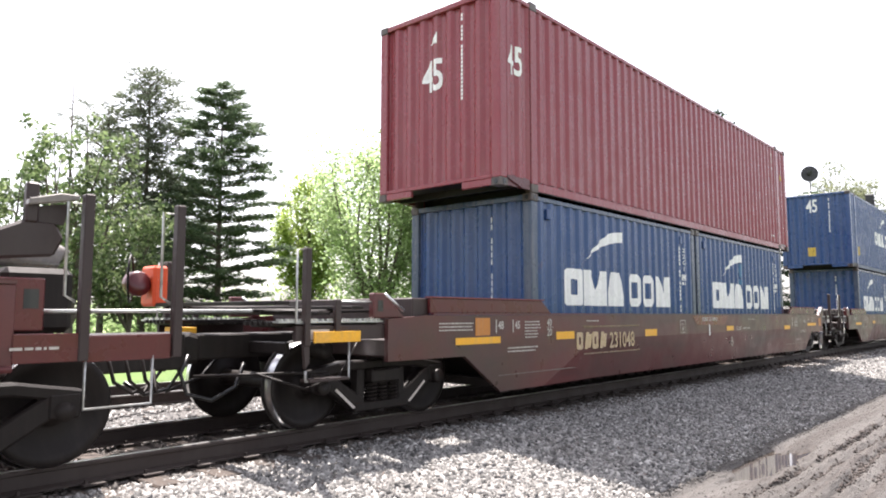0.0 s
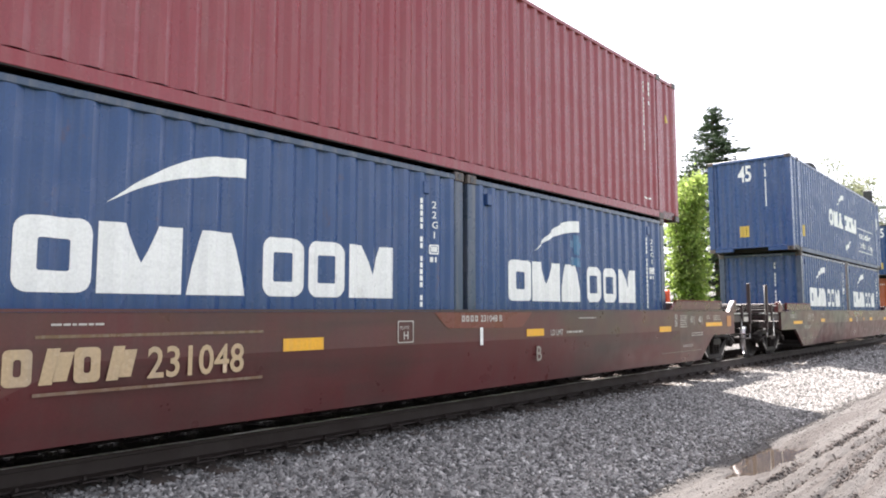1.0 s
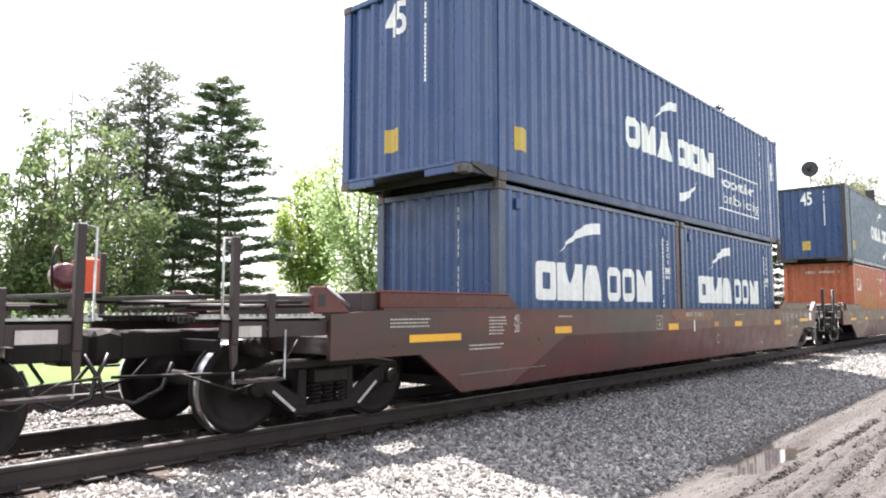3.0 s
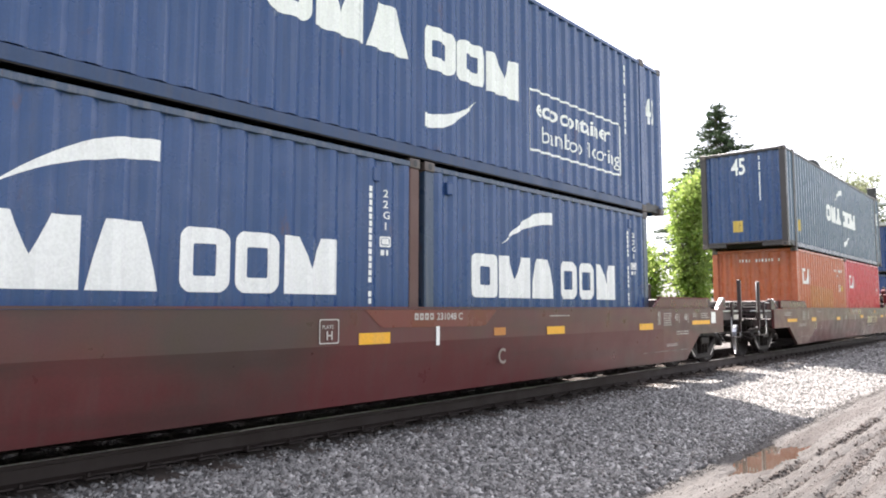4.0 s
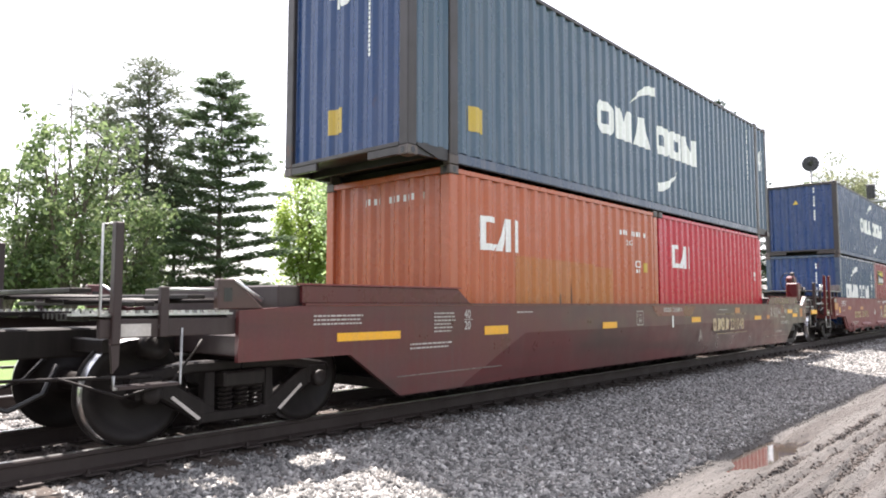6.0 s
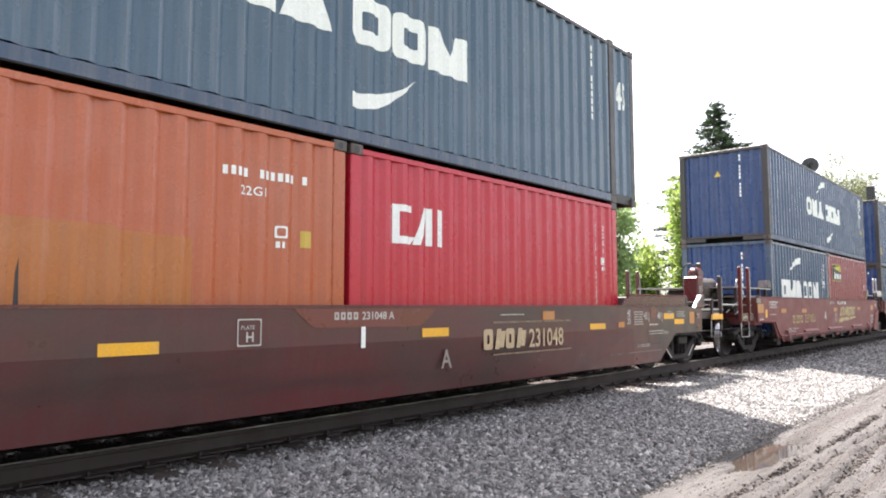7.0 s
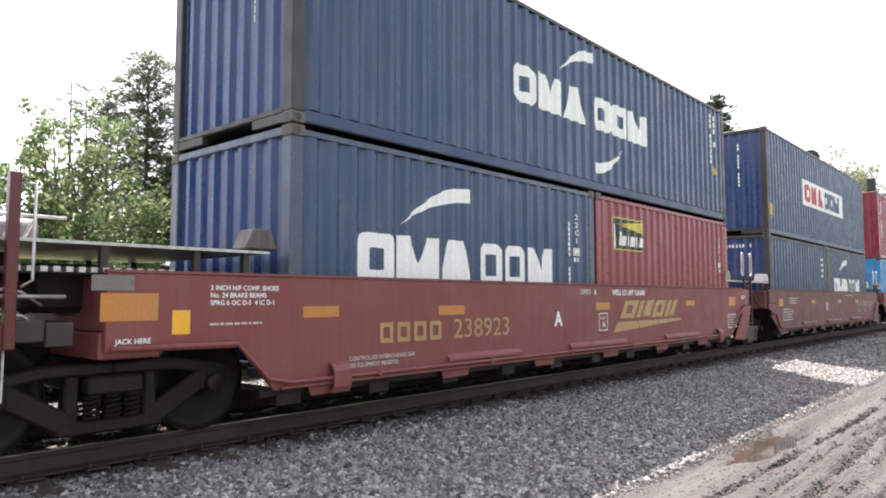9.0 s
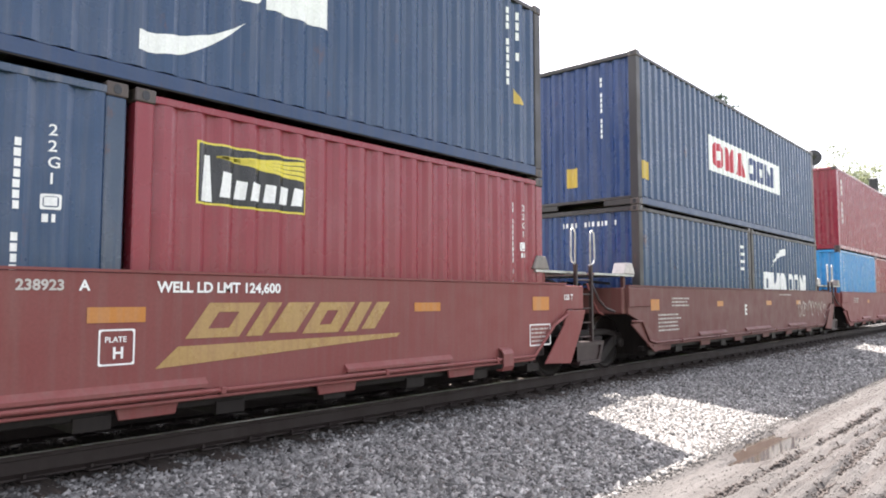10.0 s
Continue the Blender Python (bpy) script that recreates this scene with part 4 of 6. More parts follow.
        part("control_valve", Shape().box(-8.9, -8.55, -0.7, -0.2, 1.15, 1.55).box(-8.85, -8.65, -1.1, -0.8, 1.10, 1.35), GRIME, car, bevel=0.04)
        part("brake_cylinder", Shape().lathe_y([(0.0, -1.0), (0.15, -1.0), (0.16, -0.6), (0.16, -0.2), (0.05, -0.1)], -8.45, 1.22, 16), GRIME, car, smooth=True)
        for i in range(3):
            rod(car, [(-8.7 + 0.13 * i, -1.15, 1.68), (-8.62 + 0.13 * i, -1.15, 1.84), (-8.35 + 0.1 * i, -1.15, 1.84)], 0.012)
        if spec.get("deck"):
            part("gusset_plate", Shape().prism([(-9.36, 1.20), (-8.9, 1.20), (-8.52, 1.58), (-8.52, 1.80), (-9.30, 1.77), (-9.40, 1.66)], -0.62, -0.57), ENDBROWN, car, "dark brown plate with worn stencils", bevel=0.012)
            sticker("stencil", flat_bm(bars(-9.28, -8.92, 1.48, 1.66, 4, 5)), DUSTY, car, -0.623)
            part("brace", Shape().prism([(-8.52, 1.78), (-8.42, 1.70), (-9.02, 1.02), (-9.16, 1.02)], -0.68, -0.63), ENDBROWN, car, bevel=0.01)
            part("brake_stand", Shape().prism([(-9.34, 1.0), (-9.18, 1.0), (-9.20, 1.75), (-9.22, 2.24), (-9.30, 2.24), (-9.32, 1.75)], -0.56, -0.44), ENDBROWN, car, bevel=0.02)
            part("brake_housing", Shape().prism([(-9.78, 1.98), (-9.70, 2.10), (-9.50, 2.12), (-9.37, 2.04), (-9.36, 1.80), (-9.50, 1.72), (-9.66, 1.76)], -0.66, -0.42), OXPATCH, car, "red hand brake housing", bevel=0.05)
            part("brake_wheel", Shape().tube([(-9.86 + 0.04 * math.cos(a), -0.5 + 0.2 * math.cos(a), 1.92 + 0.27 * math.sin(a)) for a in [2 * math.pi * k / 20 for k in range(21)]], 0.014, 6), GRIME, car, smooth=True)
            rod(car, [(-9.62, -0.6, 1.75), (-9.66, -0.6, 1.5), (-9.55, -0.6, 1.25), (-9.58, -0.6, 1.0)], 0.014, GRIME, "brake_chain")
            for z, y in ((1.30, -1.15), (1.16, -1.0), (1.12, -1.2)):
                rod(car, [(-8.95, y, z - 0.1), (-8.75, y - 0.05, z), (-8.45, y, z - 0.03), (-8.3, y, z - 0.14)], 0.013, GALV, "air_line")
        part("equipment_box", Shape().box(-8.86, -8.3, -0.5, 0.5, 1.05, 1.6).box(-8.3, -7.7, -0.9, -0.2, 1.1, 1.5), GRIME, car, bevel=0.05)
        h = [(-10.2, -0.30, 0.80), (-10.3, -0.34, 0.58), (-10.2, -0.38, 0.40), (-9.95, -0.42, 0.36), (-9.75, -0.45, 0.5)]
        rod(car, h, 0.022, BLACK, "air_hose")
        rod(car, [(-9.0, -1.3, 0.70), (-10.2, -0.45, 0.60)], 0.016, GRIME, "uncoupling_lever")
    Y = -1.4105

    def mark(name, polys, mat, lab=""):
        sticker(name, flat_bm(polys), mat, car, Y, "flat", lab)
    for x0, x1, z0, z1, m in spec["reflectors"]:
        mark("reflector", [rect(x0, x1, z0, z1)], m)
    for x0, x1, z0, z1, n in spec["stencils"]:
        mark("stencil", bars(x0, x1, z0, z1, n, int(x0 * 100)), DULLWHITE)
    for body, x, z, h, m in spec["words"]:
        sticker("lettering", text_bm(body, h, x, z, 0.02 if h < 0.05 else 0.03), m, car, Y - 0.003, "flat")
    if spec.get("plate"):
        mark("plate_frame", ring(5.46, 5.98, 0.56, 0.86, 0.018, 0.012), WHITE)
        mark("plate_frame", ring(-0.28, 0.0, 0.70, 0.98, 0.014, 0.015), WHITE)
    if spec.get("mark"):
        xx, wid = 0.42, (0.58, 0.62, 0.52, 0.50)
        for i, w in enumerate(wid):
            a, b, sk = xx, xx + w - 0.07, 0.22
            if i % 2 == 0:
                pts = [(a, 0.88), (b, 0.88), (b + sk, 1.18), (a + sk, 1.18)]
                inner = [(a + 0.15 + 0.06, 0.96), (b - 0.15 + 0.05, 0.96), (b - 0.15 + 0.15, 1.10), (a + 0.15 + 0.16, 1.10)]
                mark("owner_mark", [[pts[k], pts[(k + 1) % 4], inner[(k + 1) % 4], inner[k]] for k in range(4)], GOLD)
            else:
                mark("owner_mark", [[(a, 0.88), (a + 0.17, 0.88), (a + 0.17 + sk, 1.18), (a + sk, 1.18)], [(a + 0.24, 0.90), (b, 0.90), (b + sk, 1.18), (a + 0.24 + sk, 1.18)]], GOLD)
            xx += w
        mark("owner_stripe", [[(0.17, 0.65), (0.36, 0.82), (2.96, 0.84), (2.9, 0.80)]], GOLD)
    MOVED.append(car)
    return car


def foot_strap(car, x):
    """A bent steel strap that holds the foot pipe to the sill."""
    part("foot_strap", Shape().prism_x([(-1.412, 0.58), (-1.47, 0.55), (-1.50, 0.50), (-1.50, 0.34), (-1.47, 0.28), (-1.38, 0.28), (-1.38, 0.30), (-1.46, 0.31), (-1.485, 0.35), (-1.485, 0.49), (-1.46, 0.53), (-1.412, 0.56)], x, x + 0.22), CARRED, car)


sticker("panel_outline", flat_bm(ring(6.77, 7.19, 0.54, 0.74, 0.012, 0.01)), RUSTPOST, U3, -1.4545)
DCAR = well_car_ribbed(79.40, -7.93, 6.42, "brick-red well car with a pipe along its foot", True, {
    "joint": 7.72, "deck": True, "mark": True, "plate": True,
    "reflectors": [(-7.98, -7.52, 1.04, 1.26, AMBER), (-6.07, -5.62, 1.03, 1.14, AMBER), (-4.1, -3.62, 1.02, 1.13, AMBER), (-0.37, 0.08, 1.03, 1.15, AMBER), (3.18, 3.62, 1.07, 1.17, AMBER), (5.54, 5.95, 1.05, 1.24, AMBER), (-7.4, -7.24, 0.92, 1.12, YELLOW), (-8.05, -7.72, 1.28, 1.40, DUSTY)],
    "stencils": [(-7.06, -6.48, 0.97, 1.02, 1), (5.50, 5.94, 0.60, 0.82, 4)],
    "words": [("A", -1.58, 0.82, 0.2, WHITE), ("WELL LD LMT 124,600", 0.17, 1.27, 0.085, WHITE), ("238923", -0.86, 1.28, 0.075, DULLWHITE), ("A", -0.43, 1.28, 0.075, WHITE), ("PLATE", -0.235, 0.88, 0.042, WHITE), ("H", -0.175, 0.755, 0.085, WHITE), ("125 T", 6.34, 1.2, 0.075, WHITE),
              ("2 INCH H/F COMP. SHOES", -7.06, 1.29, 0.042, WHITE), ("No. 24 BRAKE BEAMS", -7.06, 1.225, 0.042, WHITE), ("SPRG 6 OC D-5  4 IC D-1", -7.06, 1.16, 0.042, WHITE), ("JACK HERE", -7.86, 0.86, 0.04, WHITE),
              ("CONTROLLED INTERCHANGE CAR", -5.48, 0.575, 0.042, DULLWHITE), ("SEE EQUIPMENT REGISTER", -5.48, 0.505, 0.042, DULLWHITE), ("A-END", -9.05, 0.92, 0.07, DULLWHITE)]})
sticker("owner_mark", flat_bm([p for i in range(4) for p in ring(-5.05 + 0.265 * i, -4.85 + 0.265 * i, 0.735, 0.955, 0.05, 0.02)]), GOLD, DCAR, -1.4105)
sticker("lettering", text_bm("238923", 0.23, -3.84, 0.74, 0.004, 1.17), GOLD, DCAR, -1.4105)
foot_strap(DCAR, -5.74)
foot_strap(DCAR, 4.75)
ECAR = well_car_ribbed(94.75, -6.95, 6.6, "brick-red middle well car with scrawled paint on its sill", False, {
    "joint": 7.60, "pale_guides": True, "paint": CARDUSK,
    "reflectors": [(-2.9, -2.55, 1.05, 1.16, AMBER), (0.4, 0.8, 1.05, 1.16, AMBER), (3.0, 3.4, 1.05, 1.16, AMBER), (-6.1, -5.75, 1.0, 1.2, AMBER)],
    "stencils": [(-5.2, -4.4, 1.05, 1.25, 3), (-5.8, -4.8, 0.6, 0.95, 5), (1.5, 2.6, 1.28, 1.34, 1)],
    "words": [("E", -1.2, 0.85, 0.22, WHITE)]})
SCRAWL = []
_r = random.Random(5)
for _i in range(9):
    _x, _z = 3.3 + 0.34 * _i + _r.uniform(-0.08, 0.08), _r.uniform(0.82, 0.95)
    SCRAWL += [[(_x + 0.15 * math.cos(a) + 0.02 * math.cos(a * 2), _z + 0.22 * math.sin(a)), (_x + 0.15 * math.cos(a + 0.5), _z + 0.22 * math.sin(a + 0.5)),
                (_x + 0.12 * math.cos(a + 0.5), _z + 0.19 * math.sin(a + 0.5)), (_x + 0.12 * math.cos(a), _z + 0.19 * math.sin(a))]
               for a in [0.5 * k for k in range(_r.randint(7, 12))]]
sticker("scrawl", flat_bm(SCRAWL), DULLWHITE, ECAR, -1.412, "flat", "pale scrawled paint")
P0 = well_car_ribbed(-6.44, -8.13, 6.30, "brown-red well car with tall end posts", True, {"joint": 7.72, "paint": CARBROWN, "reflectors": [], "stencils": [], "words": []})
P0.rotation_euler.z = math.pi
well_car_ribbed(110.05, -6.95, 6.6, "brick-red well car far down the train", False, {
    "joint": 7.60, "reflectors": [(-2.9, -2.55, 1.05, 1.16, AMBER)], "stencils": [(-5.2, -4.4, 1.05, 1.25, 3)], "words": []})


# containers --------------------------------------------------------------
def small_print(c, x, H, seed):
    """The columns of print near the end of a side."""
    side_mark(c, "print_column", column(x, 0.048, 0.84, H - 0.42, 17, seed), WHITE)
    for i, ch in enumerate("22G1"):
        side_text(c, "lettering", ch, 0.085, x + 0.235, H - 0.52 - 0.125 * i, WHITE, 0.01)
    side_mark(c, "print_box", ring(x + 0.20, x + 0.34, 1.50, 1.62, 0.018, 0.015) + bars(x + 0.225, x + 0.33, 1.525, 1.6, 1, 3, 0.1) + bars(x + 0.215, x + 0.32, 1.40, 1.47, 1, 4, 0.1), WHITE)


def vents(c, H, mat):
    """Two small covered ventilators under the top rail."""
    for x in (-2.62, 2.28):
        part("ventilator", Shape().prism([(x, H - 0.36), (x + 0.10, H - 0.36), (x + 0.10, H - 0.20), (x, H - 0.20)], -1.228, -1.17), mat, c, bevel=0.01)


def line_mark(c, z, swoosh_z):
    for polys in block_mark(-2.12, z, MARK, 0.58):
        side_mark(c, "line_mark", polys, WHITE, "white painted mark")
    side_mark(c, "swoosh", swoosh(-1.45, swoosh_z, 1.27, 0.52), WHITE, "white swoosh")


UPPER = (("frame", 0.50), ("block", 0.62), ("wedge", 0.58), ("gap", 0.20), ("frame", 0.52), ("frame", 0.52), ("block", 0.68))


def upper_mark(c, z):
    widths = [(k, w + 0.07 if k != "gap" else w) for k, w in UPPER]
    for polys in block_mark(-2.25, z, widths, 0.56):
        side_mark(c, "line_mark", polys, WHITE, "white painted mark")
    side_mark(c, "swoosh", swoosh(-1.0, z + 0.74, 1.02, 0.5), WHITE, "white swoosh")
    side_mark(c, "swoosh", swoosh(0.05, z - 0.72, 1.02, 0.5, True), WHITE, "white swoosh")


def forty_five(c, H, low=0.66, side=True):
    end_mark(c, "number", None, WHITE, 13.716, text_bm("45", 0.48, -0.30, H - low - 0.05, 0.018, 0.58))
    end_mark(c, "print_column", column(0.48, 0.038, H - 1.55, H - 0.22, 22, 4), WHITE, 13.716)
    if side:
        side_text(c, "number", "45", 0.48, 6.22, H - 1.17, WHITE, 0.018, 0.54)


def yellow_label(c, H):
    end_mark(c, "warning_label", [rect(-0.30, -0.02, 0.46, 0.80)], LABELYELLOW, 13.716, label="yellow warning label")
    end_mark(c, "print_box", bars(-0.25, -0.07, 0.52, 0.75, 4, 8), BLACK, 13.716)
    side_mark(c, "warning_label", [rect(-5.68, -5.38, 0.50, 0.84)], LABELYELLOW, "yellow warning label")


S20, S40, S45, H86, H96 = 6.058, 12.192, 13.716, 2.591, 2.896
ZW = 0.40
for u in (14.51, 36.53):
    for d in (-3.08, 3.08):
        worn = u > 30 and d < 0
        c = container(u + d, ZW, S20, H86, BLUE, "blue corrugated container with two rust-brown posts" if worn else "blue corrugated steel container with a white mark", POST, last=BROWNPOST if worn else None)
        line_mark(c, 0.95, 1.69)
        vents(c, H86, BLUE)
        small_print(c, 2.22, H86, int(u + d))
        if u < 20 and d > 0:
            side_mark(c, "paint_patch", [[(-0.33, 1.70), (-0.17, 1.69), (-0.18, 2.0), (-0.34, 2.02)], [(-0.46, 1.82), (-0.345, 1.81), (-0.345, 1.92), (-0.46, 1.93)],
                                         [(-0.165, 1.80), (-0.10, 1.81), (-0.10, 1.90), (-0.165, 1.91)], [(-0.43, 1.52), (-0.12, 1.50), (-0.12, 1.64), (-0.43, 1.66)]], PALEBLUE, "fresh blue touch-up paint")
        end_mark(c, "print_column", column(0.42, 0.05, 1.0, H86 - 0.3, 12, 4), WHITE, S20)
c = container(14.51, 3.0, S45, H96, OXIDE, "faded oxide-red long corrugated container")
forty_five(c, H96, 1.22, False)
side_text(c, "number", "45", 0.42, -6.66, H96 - 1.22, WHITE, 0.02, 0.60)
side_mark(c, "print_column", column(5.40, 0.05, 1.25, 2.62, 17, 3) + column(5.56, 0.05, 2.15, 2.62, 5, 5), WHITE)
side_mark(c, "warning_triangle", [[(6.36, 1.98), (6.46, 1.98), (6.36, 2.16)]], LABELYELLOW)
side_mark(c, "print_bar", bars(5.3, 5.65, 0.30, 0.38, 1, 3), WHITE)
end_mark(c, "warning_triangle", [[(-0.16, 2.36), (0.0, 2.36), (0.0, 2.54)]], WHITE, S45)
c = container(36.53, 3.0, S45, H96, BLUE, "blue long corrugated container with bamboo flooring note", low=LOWRAIL)
forty_five(c, H96)
yellow_label(c, H96)
upper_mark(c, 1.18)
side_mark(c, "note_frame", [rect(2.32, 5.2, 1.44, 1.475), rect(2.32, 5.2, 0.53, 0.565), rect(2.32, 2.36, 0.53, 1.475), rect(5.16, 5.2, 0.53, 1.475)], WHITE)
side_text(c, "note", "eco container", 0.25, 2.48, 1.08, WHITE, 0.02, 1.12)
side_text(c, "note", "bamboo flooring", 0.25, 2.66, 0.70, WHITE, 0.0, 1.0)
side_mark(c, "print_column", column(5.3, 0.05, 1.3, 2.6, 10, 3), WHITE)
c = container(58.55 - 3.067, ZW, S20, H86, ORANGE, "orange corrugated container with a white mark")
CAI = [[(-2.37, 1.54), (-2.07, 1.54), (-1.98, 1.63), (-2.26, 1.63)], [(-2.37, 1.54), (-2.26, 1.63), (-2.26, 1.92), (-2.37, 2.0)], [(-2.37, 2.0), (-2.26, 1.92), (-2.05, 1.92), (-2.05, 2.0)],
       [(-2.03, 1.54), (-1.92, 1.54), (-1.805, 1.86), (-1.805, 2.0), (-1.86, 2.0)], [(-1.80, 1.54), (-1.70, 1.54), (-1.70, 2.0), (-1.80, 2.0)], [(-1.62, 1.54), (-1.50, 1.54), (-1.50, 2.0), (-1.62, 2.0)]]
side_mark(c, "line_mark", CAI, WHITE, "white painted mark")
side_mark(c, "print_bar", code_row(1.58, 2.04, 0.085, 0.073), WHITE)
side_mark(c, "paint_patch", [[(-1.62, 0.45), (1.30, 0.45), (1.30, 1.42), (0.62, 1.44), (0.6, 1.47), (-1.62, 1.50)]], OCHRE, "yellowed repainted area on the side")
for sx, sz, sh in ((-0.42, 0.72, 0.28), (-0.10, 0.62, 0.55), (0.0, 0.62, 0.2), (0.36, 0.60, 0.16), (1.02, 0.64, 0.12)):
    sticker("scuff", flat_bm([[(sx, sz), (sx + 0.045, sz + 0.02), (sx + 0.03, sz + sh), (sx + 0.012, sz + sh * 0.8)]]), RUSTPOST, c, -1.214, "side", "dark rusty scrape")
side_text(c, "lettering", "22G1", 0.085, 1.76, 1.87, WHITE, 0.008, 1.1)
side_mark(c, "print_box", ring(2.16, 2.29, 1.48, 1.60, 0.02, 0.015) + bars(2.17, 2.28, 1.38, 1.45, 1, 4, 0.1), WHITE)
side_mark(c, "warning_label", [rect(2.46, 2.58, 1.40, 1.57)], LABELYELLOW, "small yellow label")
end_mark(c, "print_bar", code_row(-0.42, 2.2), WHITE, S20)
c = container(58.55 + 3.067, ZW, S20, H86, RED, "bright red corrugated container with a white mark")
side_mark(c, "line_mark", CAI, WHITE, "white painted mark")
small_print(c, 2.28, H86, 5)
c = container(58.55, 3.0, S45, H96, DEEPBLUE, "long blue corrugated container with bleached slate sides", RUSTPOST, POST, SLATE)
forty_five(c, H96)
yellow_label(c, H96)
upper_mark(c, 1.15)
side_mark(c, "print_column", column(5.3, 0.05, 1.3, 2.6, 10, 3), WHITE)
c = container(79.40 - 3.067, 0.39, S20, H86, NAVY, "dull blue corrugated container with a white mark", POST, side=DUSK)
line_mark(c, 0.98, 1.69)
small_print(c, 2.22, H86, 31)
end_mark(c, "print_column", column(0.42, 0.05, 1.0, H86 - 0.3, 12, 4), WHITE, S20)
c = container(79.40 + 3.067, 0.39, S20, H86, MAROON, "maroon corrugated container with a black and yellow sign")
side_mark(c, "sign_board", [rect(-2.47, -1.26, 1.67, 2.24)], LEMON, "painted sign of a lighthouse beam")
for nm, pol, m in (("sign_ground", [rect(-2.45, -1.28, 1.69, 2.22)], BLACK), ("sign_beam", [[(-2.27, 2.11 - 0.0), (-1.29, 2.0 + 0.054 * i), (-1.29, 2.042 + 0.054 * i), (-2.27, 2.125)] for i in range(4)], LEMON),
                   ("sign_tower", [[(-2.42, 1.70), (-2.30, 1.70), (-2.33, 2.12), (-2.39, 2.12)]], WHITE), ("sign_bar", [[(-2.24 + 0.16 * i, 1.75), (-2.13 + 0.16 * i, 1.75), (-2.11 + 0.16 * i, 1.92 + (0.06 if i == 0 else 0)), (-2.21 + 0.16 * i, 1.93 + (0.06 if i == 0 else 0))] for i in range(6)], WHITE)):
    sticker(nm, flat_bm(pol), m, c, -1.214 if nm == "sign_ground" else -1.217, "side")
small_print(c, 2.28, H86, 8)
c = container(79.40, 3.0, S40, H86, NAVY, "dull blue corrugated container with rusty posts", RUSTPOST, LOWRAIL, DUSK)
upper_mark(c, 1.06)
end_mark(c, "print_column", column(0.45, 0.05, 1.2, 2.4, 12, 4), WHITE, S40)
end_mark(c, "warning_triangle", [[(-0.24, 1.85), (-0.04, 1.85), (-0.14, 2.02)]], LABELYELLOW, S40)
side_mark(c, "print_column", column(5.25, 0.05, 1.2, 2.35, 10, 3) + column(5.5, 0.05, 1.6, 2.35, 5, 3), WHITE)
side_mark(c, "warning_triangle", [[(5.45, 1.0), (5.68, 1.0), (5.45, 1.22)]], LABELYELLOW)
for d in (-3.067, 3.067):
    c = container(94.75 + d, 0.34, S20, H86, NAVY, "plain dull blue corrugated steel container" if d < 0 else "blue corrugated container with a white mark", RUSTPOST, side=DUSK)
    if d > 0:
        line_mark(c, 0.98, 1.69)
    else:
        end_mark(c, "print_bar", code_row(-0.42, 2.25), WHITE, S20)
        side_mark(c, "print_bar", bars(2.3, 2.7, 1.5, 2.2, 4, 12), WHITE)
c = container(94.75, 2.94, S40, H96, NAVY, "dull blue container with a white painted panel", RUSTPOST, LOWRAIL, DUSK)
side_mark(c, "white_panel", [rect(-2.55, 2.55, 1.12, 1.92)], WHITE, "white painted panel")
RB = [("frame", 0.6, RED), ("block", 0.7, RED), ("wedge", 0.62, RED), ("gap", 0.1, RED), ("frame", 0.6, NAVY), ("frame", 0.6, NAVY), ("block", 0.7, NAVY)]
_x = -2.3
for k, w, m in RB:
    if k != "gap":
        sticker("line_mark", flat_bm(block_mark(_x, 1.24, ((k, w),), 0.56)[0]), m, c, -1.214, "side")
    _x += w + 0.07
end_mark(c, "print_column", column(0.45, 0.05, 1.3, 2.5, 12, 4), WHITE, S40)
end_mark(c, "warning_label", [rect(-0.30, -0.06, 0.44, 0.82)], LABELYELLOW, S40, label="yellow warning label")
side_mark(c, "warning_label", [rect(-5.88, -5.6, 0.50, 0.84)], LABELYELLOW, "yellow warning label")
for d, m in ((-3.067, SKYBLUE), (3.067, OXIDE)):
    c = container(110.05 + d, 0.34, S20, H86, m, "sky-blue corrugated steel container" if d < 0 else "faded red corrugated steel container")
    side_mark(c, "print_column", column(-2.5, 0.16, 1.0, 2.2, 8, 3), WHITE)
c = container(110.05, 2.94, S40, H96, MAROON, "maroon long corrugated steel container")
side_mark(c, "print_column", column(-5.5, 0.2, 0.9, 2.5, 8, 3), WHITE)
for d in (-3.067, 3.067):
    c = container(-6.44 + d, ZW, S20, H86, OXIDE, "oxide-red corrugated steel container")


